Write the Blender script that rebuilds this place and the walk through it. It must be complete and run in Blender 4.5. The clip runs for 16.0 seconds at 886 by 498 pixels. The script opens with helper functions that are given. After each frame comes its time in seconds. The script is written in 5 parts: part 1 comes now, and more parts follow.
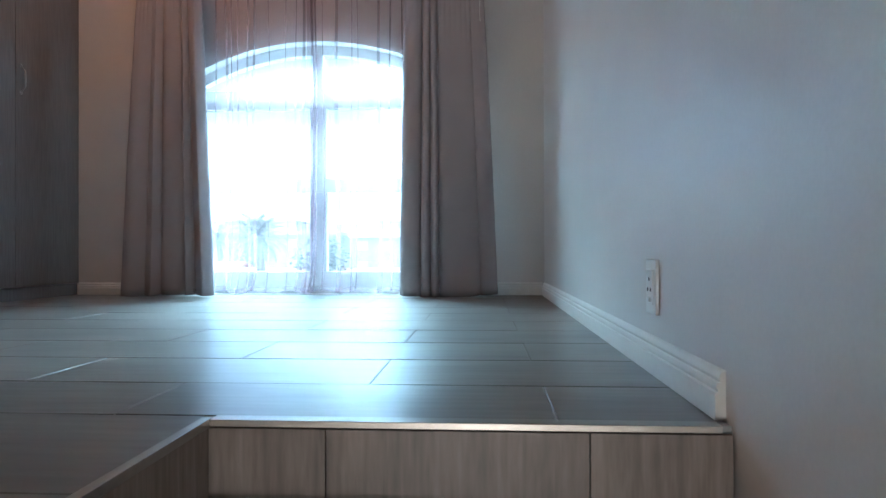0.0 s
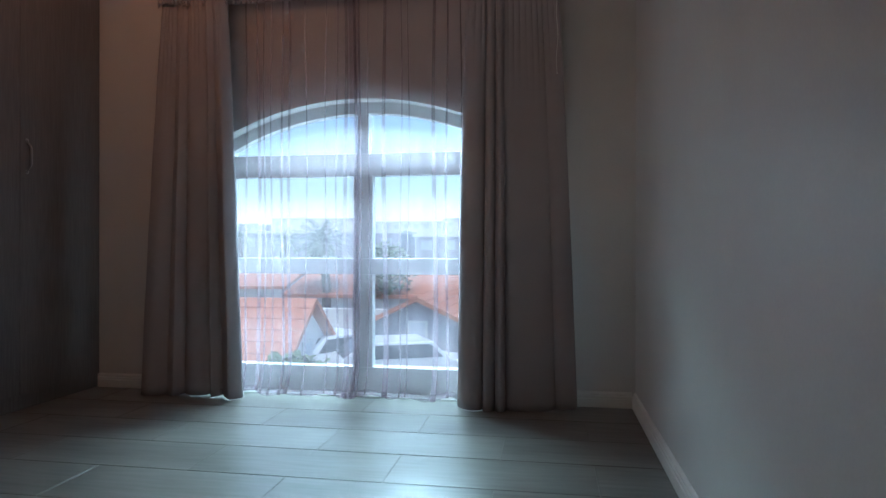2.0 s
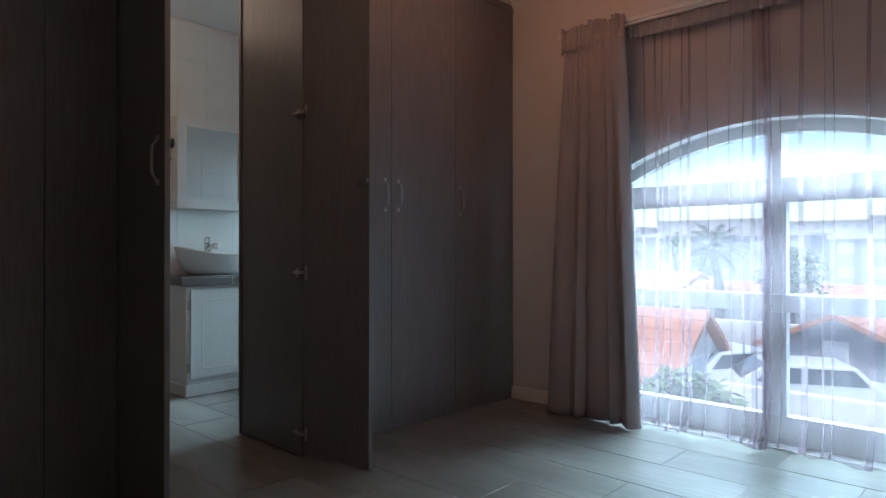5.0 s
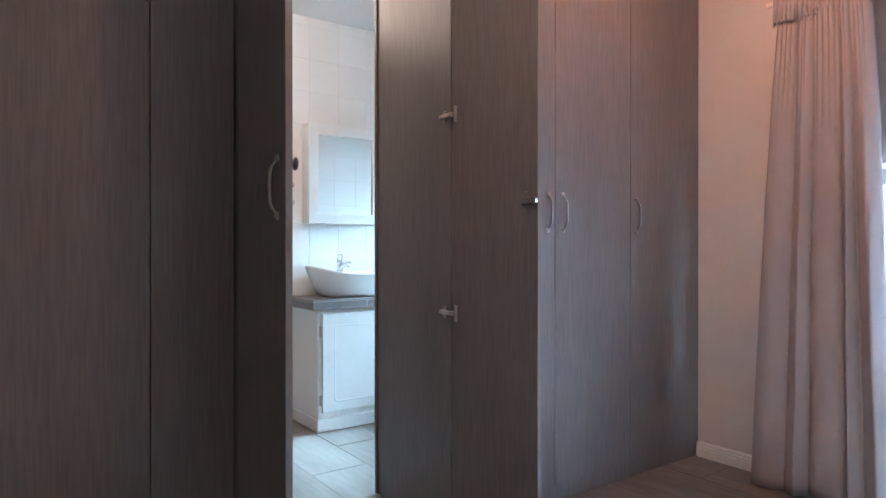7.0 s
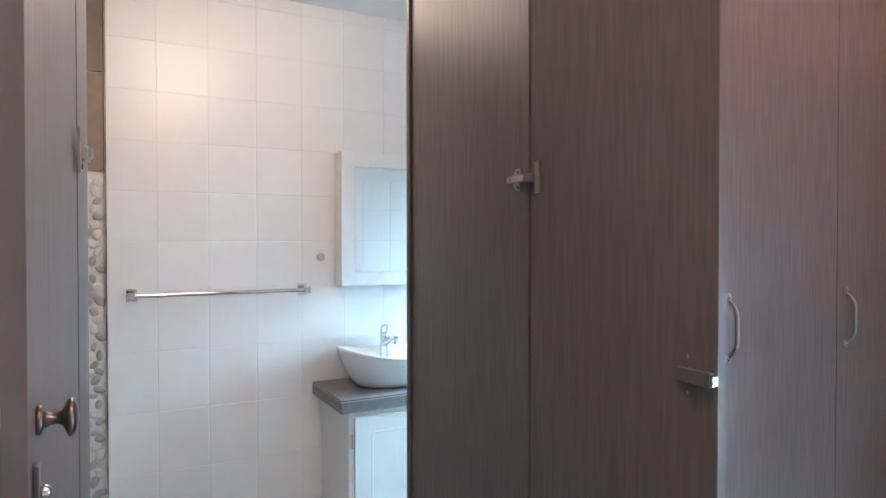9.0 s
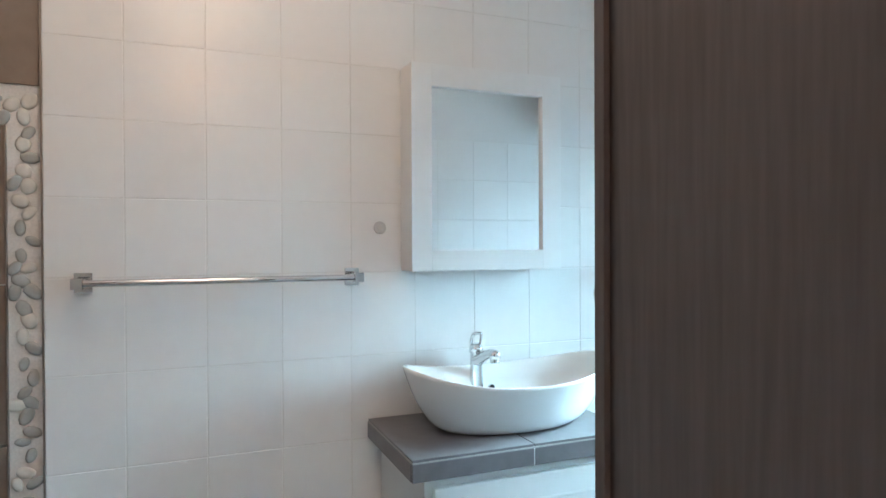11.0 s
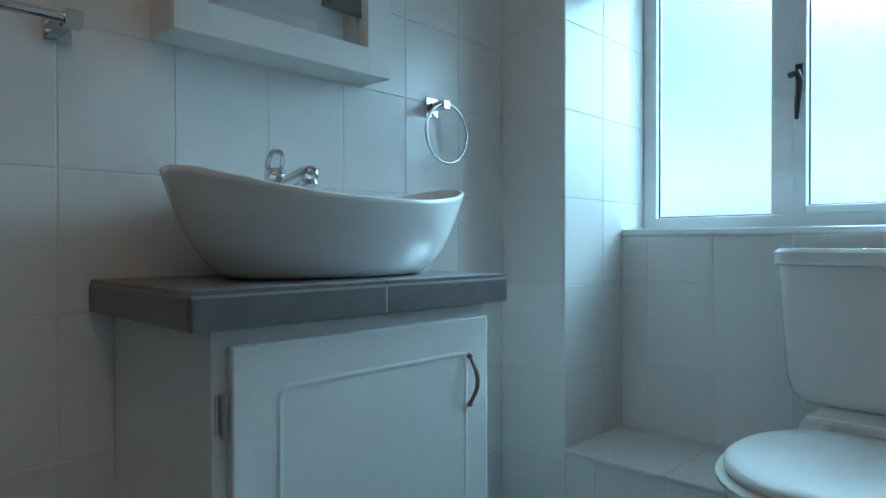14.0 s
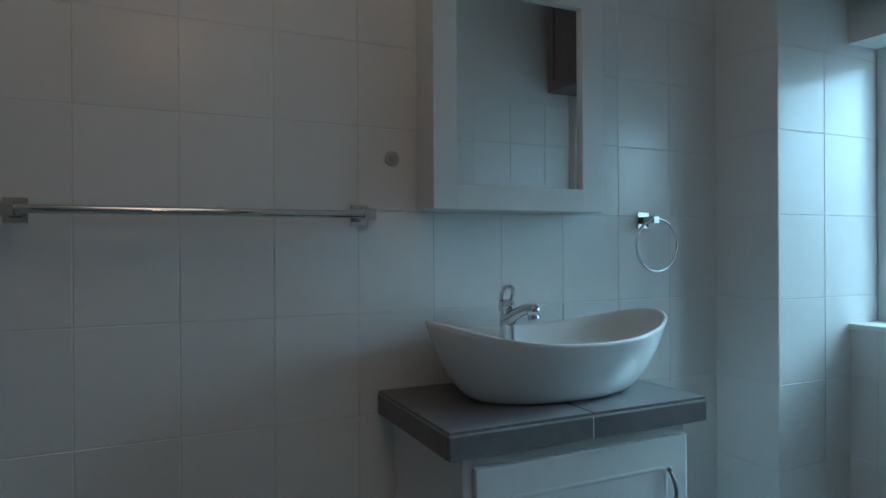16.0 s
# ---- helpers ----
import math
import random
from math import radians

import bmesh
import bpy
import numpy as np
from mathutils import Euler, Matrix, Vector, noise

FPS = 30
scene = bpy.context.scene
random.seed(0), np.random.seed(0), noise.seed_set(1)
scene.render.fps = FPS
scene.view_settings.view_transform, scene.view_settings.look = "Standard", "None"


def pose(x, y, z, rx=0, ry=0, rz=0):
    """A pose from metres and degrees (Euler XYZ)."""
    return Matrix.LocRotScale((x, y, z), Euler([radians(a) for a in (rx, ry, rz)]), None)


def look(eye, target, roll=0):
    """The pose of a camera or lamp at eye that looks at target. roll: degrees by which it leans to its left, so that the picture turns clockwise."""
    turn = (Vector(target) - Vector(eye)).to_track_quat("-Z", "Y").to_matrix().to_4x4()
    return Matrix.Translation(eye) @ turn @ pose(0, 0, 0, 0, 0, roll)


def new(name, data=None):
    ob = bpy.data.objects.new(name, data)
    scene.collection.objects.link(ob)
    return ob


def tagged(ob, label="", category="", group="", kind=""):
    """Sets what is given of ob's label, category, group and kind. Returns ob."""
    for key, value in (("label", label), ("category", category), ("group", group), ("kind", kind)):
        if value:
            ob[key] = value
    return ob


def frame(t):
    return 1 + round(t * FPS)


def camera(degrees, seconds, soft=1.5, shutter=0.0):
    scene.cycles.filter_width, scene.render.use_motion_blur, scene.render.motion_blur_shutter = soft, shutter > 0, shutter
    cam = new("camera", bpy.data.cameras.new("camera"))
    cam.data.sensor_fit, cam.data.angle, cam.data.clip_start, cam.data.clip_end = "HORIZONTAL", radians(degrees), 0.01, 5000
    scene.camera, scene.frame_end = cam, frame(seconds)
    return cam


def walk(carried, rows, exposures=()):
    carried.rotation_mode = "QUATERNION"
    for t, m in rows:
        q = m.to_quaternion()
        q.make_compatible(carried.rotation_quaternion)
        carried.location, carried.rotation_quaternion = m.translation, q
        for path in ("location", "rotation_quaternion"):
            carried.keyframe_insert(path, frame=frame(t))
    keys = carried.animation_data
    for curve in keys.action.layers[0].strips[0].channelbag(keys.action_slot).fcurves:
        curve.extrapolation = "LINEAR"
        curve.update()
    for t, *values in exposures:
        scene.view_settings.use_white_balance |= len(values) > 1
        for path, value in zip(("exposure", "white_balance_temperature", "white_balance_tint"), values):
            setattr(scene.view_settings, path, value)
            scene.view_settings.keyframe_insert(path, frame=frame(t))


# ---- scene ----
# camera and walk
cam = camera(69.76, 16.0)
PATH = [
    (0, pose(0.5231, -0.2353, 0.2652, 90.308, 0.175, 3.577)),
    (0.5, pose(0.5049, -0.0612, 0.3889, 90.556, -0.231, 3.820)),
    (1, pose(0.5012, 0.0838, 0.5541, 90.207, -0.098, 4.994)),
    (1.5, pose(0.4884, 0.2554, 0.6901, 89.944, 0.219, 7.504)),
    (2, pose(0.4712, 0.4234, 0.7983, 89.932, -0.087, 9.402)),
    (2.5, pose(0.4948, 0.5661, 0.9499, 89.484, -0.299, 12.417)),
    (3, pose(0.4835, 0.5480, 1.0203, 89.428, 0.073, 17.854)),
    (3.5, pose(0.4905, 0.5380, 1.0054, 89.957, 0.102, 25.573)),
    (4, pose(0.4799, 0.4837, 0.9763, 90.385, 0.219, 33.178)),
    (4.5, pose(0.4589, 0.4290, 0.9701, 90.215, 0.149, 38.392)),
    (5, pose(0.4268, 0.3809, 0.9553, 90.162, -0.027, 43.228)),
    (5.2, pose(0.3930, 0.3643, 0.9611, 89.985, -0.151, 44.801)),
    (7.3, pose(-0.2535, 0.7794, 1.1799, 89.696, -0.063, 55.902)),
    (7.5, pose(-0.3348, 0.8614, 1.2471, 89.555, -0.138, 56.963)),
    (8, pose(-0.5382, 0.9980, 1.3520, 89.436, -0.194, 59.370)),
    (8.5, pose(-0.7729, 1.1500, 1.4644, 89.275, -0.061, 60.460)),
    (9, pose(-1.0137, 1.3287, 1.4698, 89.193, 0.017, 62.064)),
    (9.2, pose(-1.1274, 1.4016, 1.4581, 89.183, -0.042, 64.080)),
    (11.3, pose(-2.2344, 1.6829, 1.2873, 89.501, 0.251, 67.998)),
    (11.5, pose(-2.3381, 1.6740, 1.2451, 89.478, 0.068, 67.157)),
    (12, pose(-2.5062, 1.6884, 1.1317, 89.394, 0.207, 64.429)),
    (12.5, pose(-2.6264, 1.7149, 1.0008, 89.572, 0.124, 60.643)),
    (13, pose(-2.7067, 1.7547, 0.9044, 89.521, 0.068, 55.557)),
    (13.5, pose(-2.7414, 1.7913, 0.8510, 89.502, 0.060, 49.730)),
    (14, pose(-2.7354, 1.8205, 0.8523, 89.478, 0.067, 44.099)),
    (14.5, pose(-2.6892, 1.8091, 0.8867, 89.591, 0.168, 41.435)),
    (15, pose(-2.6127, 1.7351, 0.9645, 89.806, 0.298, 47.555)),
    (15.5, pose(-2.5347, 1.6821, 1.0548, 89.772, 0.348, 56.009)),
    (16, pose(-2.4599, 1.6628, 1.1537, 89.882, 0.341, 64.824)),
]
EXPOSURES = [(t, 2.0 + e, k, tint) for t, e, k, tint in (
    (0, 1.15, 5150, -5), (0.5, 0.75, 5200, -4), (1.5, 0.05, 5600, -1), (2.5, -0.3, 5700, 3), (4, -0.05, 5800, 5), (5.2, 0.3, 5850, 5), (7.3, 2.2, 5450, 6), (9.2, 2.05, 5450, 6),
    (11.3, 1.55, 5600, 1), (12, 1.0, 5300, -3), (12.5, 0.6, 5150, -5), (13, 0.38, 5100, -5), (13.5, 0.26, 5150, -4), (14.5, 0.03, 5250, -4), (15.5, -0.33, 5200, -4), (16, -0.36, 5200, -3))]
walk(cam, PATH, EXPOSURES)

# world, sun and lamps
world = bpy.data.worlds.new("sky")
scene.world = world
world.use_nodes = True
wn = world.node_tree.nodes
sky = wn.new("ShaderNodeTexSky")
sky.sky_type, sky.sun_disc = "NISHITA", False
sky.sun_elevation, sky.sun_rotation = radians(68), radians(210)
sky.air_density, sky.dust_density, sky.ozone_density = 1.0, 0.85, 2.2
wn["Background"].inputs["Strength"].default_value = 0.074
world.node_tree.links.new(sky.outputs[0], wn["Background"].inputs["Color"])


def lamp(name, kind, m, energy, colour, size=0.1, size_y=None, spread=180):
    data = bpy.data.lights.new(name, kind)
    data.energy, data.color = energy, colour
    if kind == "AREA":
        data.size, data.spread = size, radians(spread)
        if size_y:
            data.shape, data.size_y = "RECTANGLE", size_y
    elif kind == "SUN":
        data.angle = radians(0.5)
    else:
        data.shadow_soft_size = size
    ob = new(name, data)
    ob.matrix_world = m
    return ob


lamp("sun", "SUN", look((0, 0, 40), (-5, 9, 14)), 0.95, (1.0, 0.95, 0.88))
# sky light that falls in above the two windows
lamp("bedroom_skylight", "AREA", look((-1.05, 5.4, 2.72), (0.15, 1.0, 0.4)), 54, (0.64, 0.92, 1.0), 2.2, 0.8, 95)
lamp("bathroom_skylight", "AREA", look((-3.7, 12.0, 6.35), (-3.35, 3.9, 1.4)), 25, (0.64, 0.89, 1.0), 4.4, 1.6, 30)
lamp("bathroom_skylight", "AREA", look((-1.2, 6.4, 2.8), (-3.9, 2.6, 1.0)), 11, (0.64, 0.89, 1.0), 3.0, 2.4, 90)
# warm bulb of the bedroom's ceiling
lamp("bedroom_bulb", "POINT", pose(-0.95, 1.76, 2.50), 1.35, (1.0, 0.50, 0.28), 0.05)
lamp("bedroom_bulb", "POINT", pose(-1.45, 2.80, 2.50), 0.78, (1.0, 0.36, 0.16), 0.05)
lamp("bathroom_bulb", "POINT", pose(-3.05, 1.72, 2.46), 1.6, (1.0, 0.68, 0.48), 0.28)
# unseen lamp added for warm light up the stairs; also lifts the wardrobe fronts
lamp("stairwell_fill", "POINT", pose(0.5, -2.2, -0.9), 6.8, (1.0, 0.82, 0.70), 0.08)


# ---------- materials ----------
def mat(name, base, rough=0.5, metal=0.0, grain=0.0, scale=40.0, stains=0.0, stain_scale=2.5, bump=0.0, stretch=(1, 1, 1), spec=0.5,
        per_piece=0.0, rough_var=0.0, coords="Object"):
    m = bpy.data.materials.new(name)
    m.use_nodes = True
    nt = m.node_tree
    n, l = nt.nodes, nt.links
    b = n["Principled BSDF"]
    b.inputs["Roughness"].default_value, b.inputs["Metallic"].default_value = rough, metal
    b.inputs["Specular IOR Level"].default_value = spec
    b.inputs["Base Color"].default_value = (*base, 1)
    geo = n.new("ShaderNodeNewGeometry")
    tc = n.new("ShaderNodeMapping")
    tc.inputs["Scale"].default_value = stretch
    l.new(geo.outputs["Position"], tc.inputs["Vector"])
    if per_piece:
        info = n.new("ShaderNodeObjectInfo")
        sc = n.new("ShaderNodeVectorMath")
        sc.operation = "SCALE"
        l.new(info.outputs["Random"], sc.inputs["Scale"])
        sc.inputs[0].default_value = (37, 51, 23)
        l.new(sc.outputs[0], tc.inputs["Location"])
    fine = n.new("ShaderNodeTexNoise")
    fine.inputs["Scale"].default_value, fine.inputs["Detail"].default_value = scale, 5
    l.new(tc.outputs[0], fine.inputs["Vector"])
    big = n.new("ShaderNodeTexNoise")
    big.inputs["Scale"].default_value, big.inputs["Detail"].default_value = stain_scale, 4
    l.new(tc.outputs[0], big.inputs["Vector"])

    def ranged(socket, amount):
        r = n.new("ShaderNodeMapRange")
        r.inputs["From Min"].default_value, r.inputs["From Max"].default_value = 0.2, 0.8
        r.inputs["To Min"].default_value, r.inputs["To Max"].default_value = 1 - amount, 1 + amount
        l.new(socket, r.inputs["Value"])
        return r.outputs[0]

    value = None
    for socket, amount in ((fine.outputs["Fac"], grain), (big.outputs["Fac"], stains)) + (((info.outputs["Random"], per_piece),) if per_piece else ()):
        if amount:
            v = ranged(socket, amount)
            if value is None:
                value = v
            else:
                mul = n.new("ShaderNodeMath")
                mul.operation = "MULTIPLY"
                l.new(value, mul.inputs[0])
                l.new(v, mul.inputs[1])
                value = mul.outputs[0]
    if value is not None:
        hsv = n.new("ShaderNodeHueSaturation")
        hsv.inputs["Color"].default_value = (*base, 1)
        l.new(value, hsv.inputs["Value"])
        l.new(hsv.outputs[0], b.inputs["Base Color"])
    if rough_var:
        r = ranged(big.outputs["Fac"], rough_var)
        mul = n.new("ShaderNodeMath")
        mul.operation = "MULTIPLY"
        mul.inputs[1].default_value = rough
        l.new(r, mul.inputs[0])
        l.new(mul.outputs[0], b.inputs["Roughness"])
    if bump:
        bp = n.new("ShaderNodeBump")
        bp.inputs["Strength"].default_value, bp.inputs["Distance"].default_value = min(1, bump), 0.002
        l.new(fine.outputs["Fac"], bp.inputs["Height"])
        l.new(bp.outputs[0], b.inputs["Normal"])
    return m


PAINT = mat("wall_paint", (0.64, 0.605, 0.575), 0.40, grain=0.03, scale=120, stains=0.05, bump=0.12)
BATH_PAINT = mat("bathroom_paint", (0.72, 0.71, 0.69), 0.6, grain=0.02, scale=120, stains=0.03, bump=0.1)
CEILING = mat("ceiling_paint", (0.78, 0.77, 0.75), 0.7, grain=0.02, scale=90, stains=0.03, bump=0.1)
TRIM = mat("trim_paint", (0.74, 0.71, 0.67), 0.4, grain=0.03, scale=60, stains=0.06)
GROUT = mat("grout", (0.70, 0.69, 0.665), 0.85, grain=0.1, scale=150, stains=0.1)
FLOOR_GROUT = mat("floor_grout", (0.25, 0.235, 0.22), 0.85, grain=0.1, scale=150, stains=0.15)
RISER = mat("riser_tile", (0.24, 0.195, 0.17), 0.45, grain=0.34, scale=9, stains=0.25, stretch=(9, 9, 1), bump=0.15, per_piece=0.08)
METAL_TRIM = mat("nosing_metal", (0.34, 0.31, 0.28), 0.35, metal=1.0, grain=0.08, scale=60, stains=0.1)
LAMINATE = mat("dark_wenge_laminate", (0.158, 0.143, 0.140), 0.42, grain=0.22, scale=130, stains=0.12, stain_scale=3, bump=0.12, stretch=(1, 1, 0.055), rough_var=0.2, spec=0.4)
EDGE = mat("laminate_edge", (0.16, 0.145, 0.135), 0.4, grain=0.12, scale=60, stains=0.06, stretch=(1, 1, 0.1))
CHROME = mat("chrome", (0.66, 0.67, 0.68), 0.06, metal=1.0, stains=0.03)
STEEL = mat("brushed_nickel", (0.55, 0.51, 0.48), 0.28, metal=1.0, grain=0.06, scale=200, stains=0.05)
HANDLE_METAL = mat("satin_nickel", (0.42, 0.40, 0.385), 0.33, metal=1.0, grain=0.08, scale=200, stains=0.08)
PEWTER = mat("antique_pewter", (0.24, 0.22, 0.21), 0.32, metal=1.0, grain=0.1, scale=200, stains=0.1)
WHITE_PLASTIC = mat("white_plastic", (0.76, 0.76, 0.74), 0.35, grain=0.02, scale=60, stains=0.03)
LATCH = mat("grey_latch_plastic", (0.14, 0.135, 0.13), 0.3, stains=0.05)
DARK_HOLE = mat("socket_holes", (0.02, 0.02, 0.02), 0.6)
DRAPE = mat("drape_fabric", (0.385, 0.35, 0.358), 0.85, grain=0.12, scale=400, stains=0.06, bump=0.25, spec=0.15)
SHEER_TAPE = mat("voile_tape", (0.36, 0.33, 0.34), 0.85, grain=0.1, scale=300, bump=0.2, spec=0.1)
ALU = mat("white_aluminium", (0.74, 0.75, 0.76), 0.4, grain=0.02, scale=60, stains=0.03)
TILE = mat("white_wall_tile", (0.77, 0.765, 0.75), 0.20, grain=0.012, scale=30, stains=0.01, stain_scale=5, bump=0.03, per_piece=0.015, spec=0.38)
BROWN_TILE = mat("brown_shower_tile", (0.22, 0.175, 0.14), 0.3, grain=0.12, scale=25, stains=0.2, bump=0.1, per_piece=0.1)
PEBBLE = mat("pebble", (0.66, 0.66, 0.62), 0.35, grain=0.08, scale=60, stains=0.1, per_piece=0.0)
GREY_PEBBLE = mat("grey_pebble", (0.40, 0.42, 0.41), 0.35, grain=0.08, scale=60, stains=0.1)
CAP_GREY = mat("grey_cap_plastic", (0.50, 0.48, 0.46), 0.4, stains=0.05)
GREY_TILE = mat("grey_counter_tile", (0.145, 0.137, 0.142), 0.32, grain=0.12, scale=30, stains=0.15, bump=0.08, per_piece=0.05)
GREY_GROUT = mat("grey_grout", (0.34, 0.33, 0.31), 0.9, grain=0.1, scale=150)
LACQUER = mat("white_lacquer", (0.74, 0.745, 0.735), 0.32, grain=0.012, scale=40, stains=0.025, bump=0.03)
CERAMIC = mat("white_ceramic", (0.80, 0.80, 0.785), 0.07, stains=0.012)
RUBBER = mat("dark_rubber", (0.03, 0.03, 0.03), 0.6, grain=0.1)
SILL = mat("sill_paint", (0.75, 0.75, 0.74), 0.35, grain=0.02, stains=0.03)
ROOF = mat("clay_roof", (0.46, 0.20, 0.12), 0.8, grain=0.25, scale=6, stains=0.15, stain_scale=0.6)
PLASTER = mat("white_plaster", (0.64, 0.62, 0.59), 0.85, grain=0.05, scale=4, stains=0.08, stain_scale=0.4)
GREY_WALL = mat("grey_plaster", (0.34, 0.34, 0.35), 0.85, grain=0.05, scale=4, stains=0.08, stain_scale=0.4)
# distance haze put into the colour: panes paled, car lamps share it
HAZE_PALE = mat("haze_pale", (0.48, 0.50, 0.53), 0.4, grain=0.05, scale=2)
DARK_GLASS = mat("dark_window", (0.05, 0.06, 0.07), 0.15, grain=0.1, scale=2)
LEAF = mat("palm_leaf", (0.11, 0.14, 0.07), 0.6, grain=0.3, scale=3, stains=0.2)
TREE_LEAF = mat("tree_leaf", (0.11, 0.155, 0.06), 0.6, grain=0.35, scale=3, stains=0.2)
BARK = mat("bark", (0.20, 0.16, 0.12), 0.9, grain=0.3, scale=8, stains=0.2, bump=0.5)
LAND = mat("yard_ground", (0.32, 0.30, 0.26), 0.95, grain=0.2, scale=1.5, stains=0.3, stain_scale=0.15)
HILL = mat("hill", (0.18, 0.20, 0.19), 0.95, grain=0.25, scale=0.08, stains=0.2, stain_scale=0.02)
CAR = mat("car_paint", (0.70, 0.71, 0.72), 0.25, metal=0.1, stains=0.03)


def wood_tile():
    """Porcelain tile printed with soft grey-brown wood figure along its length."""
    m = bpy.data.materials.new("wood_look_tile")
    m.use_nodes = True
    n, l = m.node_tree.nodes, m.node_tree.links
    b = n["Principled BSDF"]
    b.inputs["Roughness"].default_value, b.inputs["Specular IOR Level"].default_value = 0.31, 0.27
    geo, info = n.new("ShaderNodeNewGeometry"), n.new("ShaderNodeObjectInfo")
    shift = n.new("ShaderNodeVectorMath")
    shift.operation = "MULTIPLY_ADD"
    l.new(info.outputs["Random"], shift.inputs[0])
    shift.inputs[1].default_value = (17.0, 29.0, 0.0)
    l.new(geo.outputs["Position"], shift.inputs[2])
    sources = []
    for scale, stretch, detail in ((1.6, (1, 3.5, 1), 4.0), (5.0, (1, 9, 1), 4.0)):
        mp, tex = n.new("ShaderNodeMapping"), n.new("ShaderNodeTexNoise")
        mp.inputs["Scale"].default_value = stretch
        tex.inputs["Scale"].default_value, tex.inputs["Detail"].default_value, tex.inputs["Roughness"].default_value = scale, detail, 0.45
        l.new(shift.outputs[0], mp.inputs["Vector"])
        l.new(mp.outputs[0], tex.inputs["Vector"])
        sources.append(tex.outputs["Fac"])
    mix = n.new("ShaderNodeMix")
    mix.data_type = "FLOAT"
    mix.inputs[0].default_value = 0.4
    l.new(sources[0], mix.inputs[2])
    l.new(sources[1], mix.inputs[3])
    ramp = n.new("ShaderNodeValToRGB")
    ramp.color_ramp.elements[0].position, ramp.color_ramp.elements[0].color = 0.25, (0.100, 0.091, 0.085, 1)
    ramp.color_ramp.elements[1].position, ramp.color_ramp.elements[1].color = 0.75, (0.245, 0.226, 0.210, 1)
    l.new(mix.outputs[0], ramp.inputs[0])
    l.new(ramp.outputs[0], b.inputs["Base Color"])
    return m


FLOOR_TILE = wood_tile()


def glass_mat(name, rough=0.0):
    m = bpy.data.materials.new(name)
    m.use_nodes = True
    n, l = m.node_tree.nodes, m.node_tree.links
    b = n["Principled BSDF"]
    b.inputs["Base Color"].default_value = (0.97, 0.99, 0.99, 1)
    b.inputs["Roughness"].default_value, b.inputs["IOR"].default_value = rough, 1.45
    b.inputs["Transmission Weight"].default_value = 1.0
    return m


GLASS = glass_mat("window_glass")
OBSCURE_GLASS = glass_mat("obscured_window_glass", 0.27)
MIRROR = mat("mirror_silver", (0.90, 0.91, 0.91), 0.015, metal=1.0)


def sheer_mat():
    m = bpy.data.materials.new("voile")
    m.use_nodes = True
    n, l = m.node_tree.nodes, m.node_tree.links
    out = n["Material Output"]
    n.remove(n["Principled BSDF"])
    clear = n.new("ShaderNodeBsdfTransparent")
    clear.inputs["Color"].default_value = (0.97, 0.95, 0.965, 1)
    trans = n.new("ShaderNodeBsdfTranslucent")
    diff = n.new("ShaderNodeBsdfDiffuse")
    trans.inputs["Color"].default_value = (0.50, 0.425, 0.485, 1)
    diff.inputs["Color"].default_value = (0.60, 0.51, 0.55, 1)
    both, mix = n.new("ShaderNodeMixShader"), n.new("ShaderNodeMixShader")
    both.inputs[0].default_value = 0.35
    l.new(trans.outputs[0], both.inputs[1])
    l.new(diff.outputs[0], both.inputs[2])
    geo = n.new("ShaderNodeNewGeometry")
    tex = n.new("ShaderNodeTexNoise")
    tex.inputs["Scale"].default_value = 60
    l.new(geo.outputs["Position"], tex.inputs["Vector"])
    r = n.new("ShaderNodeMapRange")
    r.inputs["To Min"].default_value, r.inputs["To Max"].default_value = 0.23, 0.28
    l.new(tex.outputs["Fac"], r.inputs["Value"])
    l.new(r.outputs[0], mix.inputs[0])
    l.new(clear.outputs[0], mix.inputs[1])
    l.new(both.outputs[0], mix.inputs[2])
    l.new(mix.outputs[0], out.inputs[0])
    return m


SHEER = sheer_mat()


# ---------- mesh helpers ----------
def box(bm, x0, x1, y0, y1, z0, z1):
    c = bmesh.ops.create_cube(bm, size=1, matrix=Matrix.Translation(((x0 + x1) / 2, (y0 + y1) / 2, (z0 + z1) / 2)) @ Matrix.Diagonal((abs(x1 - x0), abs(y1 - y0), abs(z1 - z0), 1)))
    return c["verts"]


def rod(bm, a, b, r, r2=None, seg=16):
    a, b = Vector(a), Vector(b)
    q = (b - a).to_track_quat("Z", "Y").to_matrix().to_4x4()
    bmesh.ops.create_cone(bm, cap_ends=True, segments=seg, radius1=r, radius2=r if r2 is None else r2, depth=(b - a).length, matrix=Matrix.Translation((a + b) / 2) @ q)


def ball(bm, c, r, scale=(1, 1, 1), seg=16):
    bmesh.ops.create_uvsphere(bm, u_segments=seg, v_segments=seg // 2, radius=r, matrix=Matrix.Translation(c) @ Matrix.Diagonal((*scale, 1)))


def prism(bm, outline, y0, y1, axis="y"):
    """A flat outline of (a, b) pairs drawn out along one axis."""
    put = {"y": lambda a, b, t: (a, t, b), "x": lambda a, b, t: (t, a, b), "z": lambda a, b, t: (a, b, t)}[axis]
    low = [bm.verts.new(put(a, b, y0)) for a, b in outline]
    high = [bm.verts.new(put(a, b, y1)) for a, b in outline]
    n = len(outline)
    bm.faces.new(low)
    bm.faces.new(high[::-1])
    for i in range(n):
        bm.faces.new((low[i], high[i], high[(i + 1) % n], low[(i + 1) % n]))


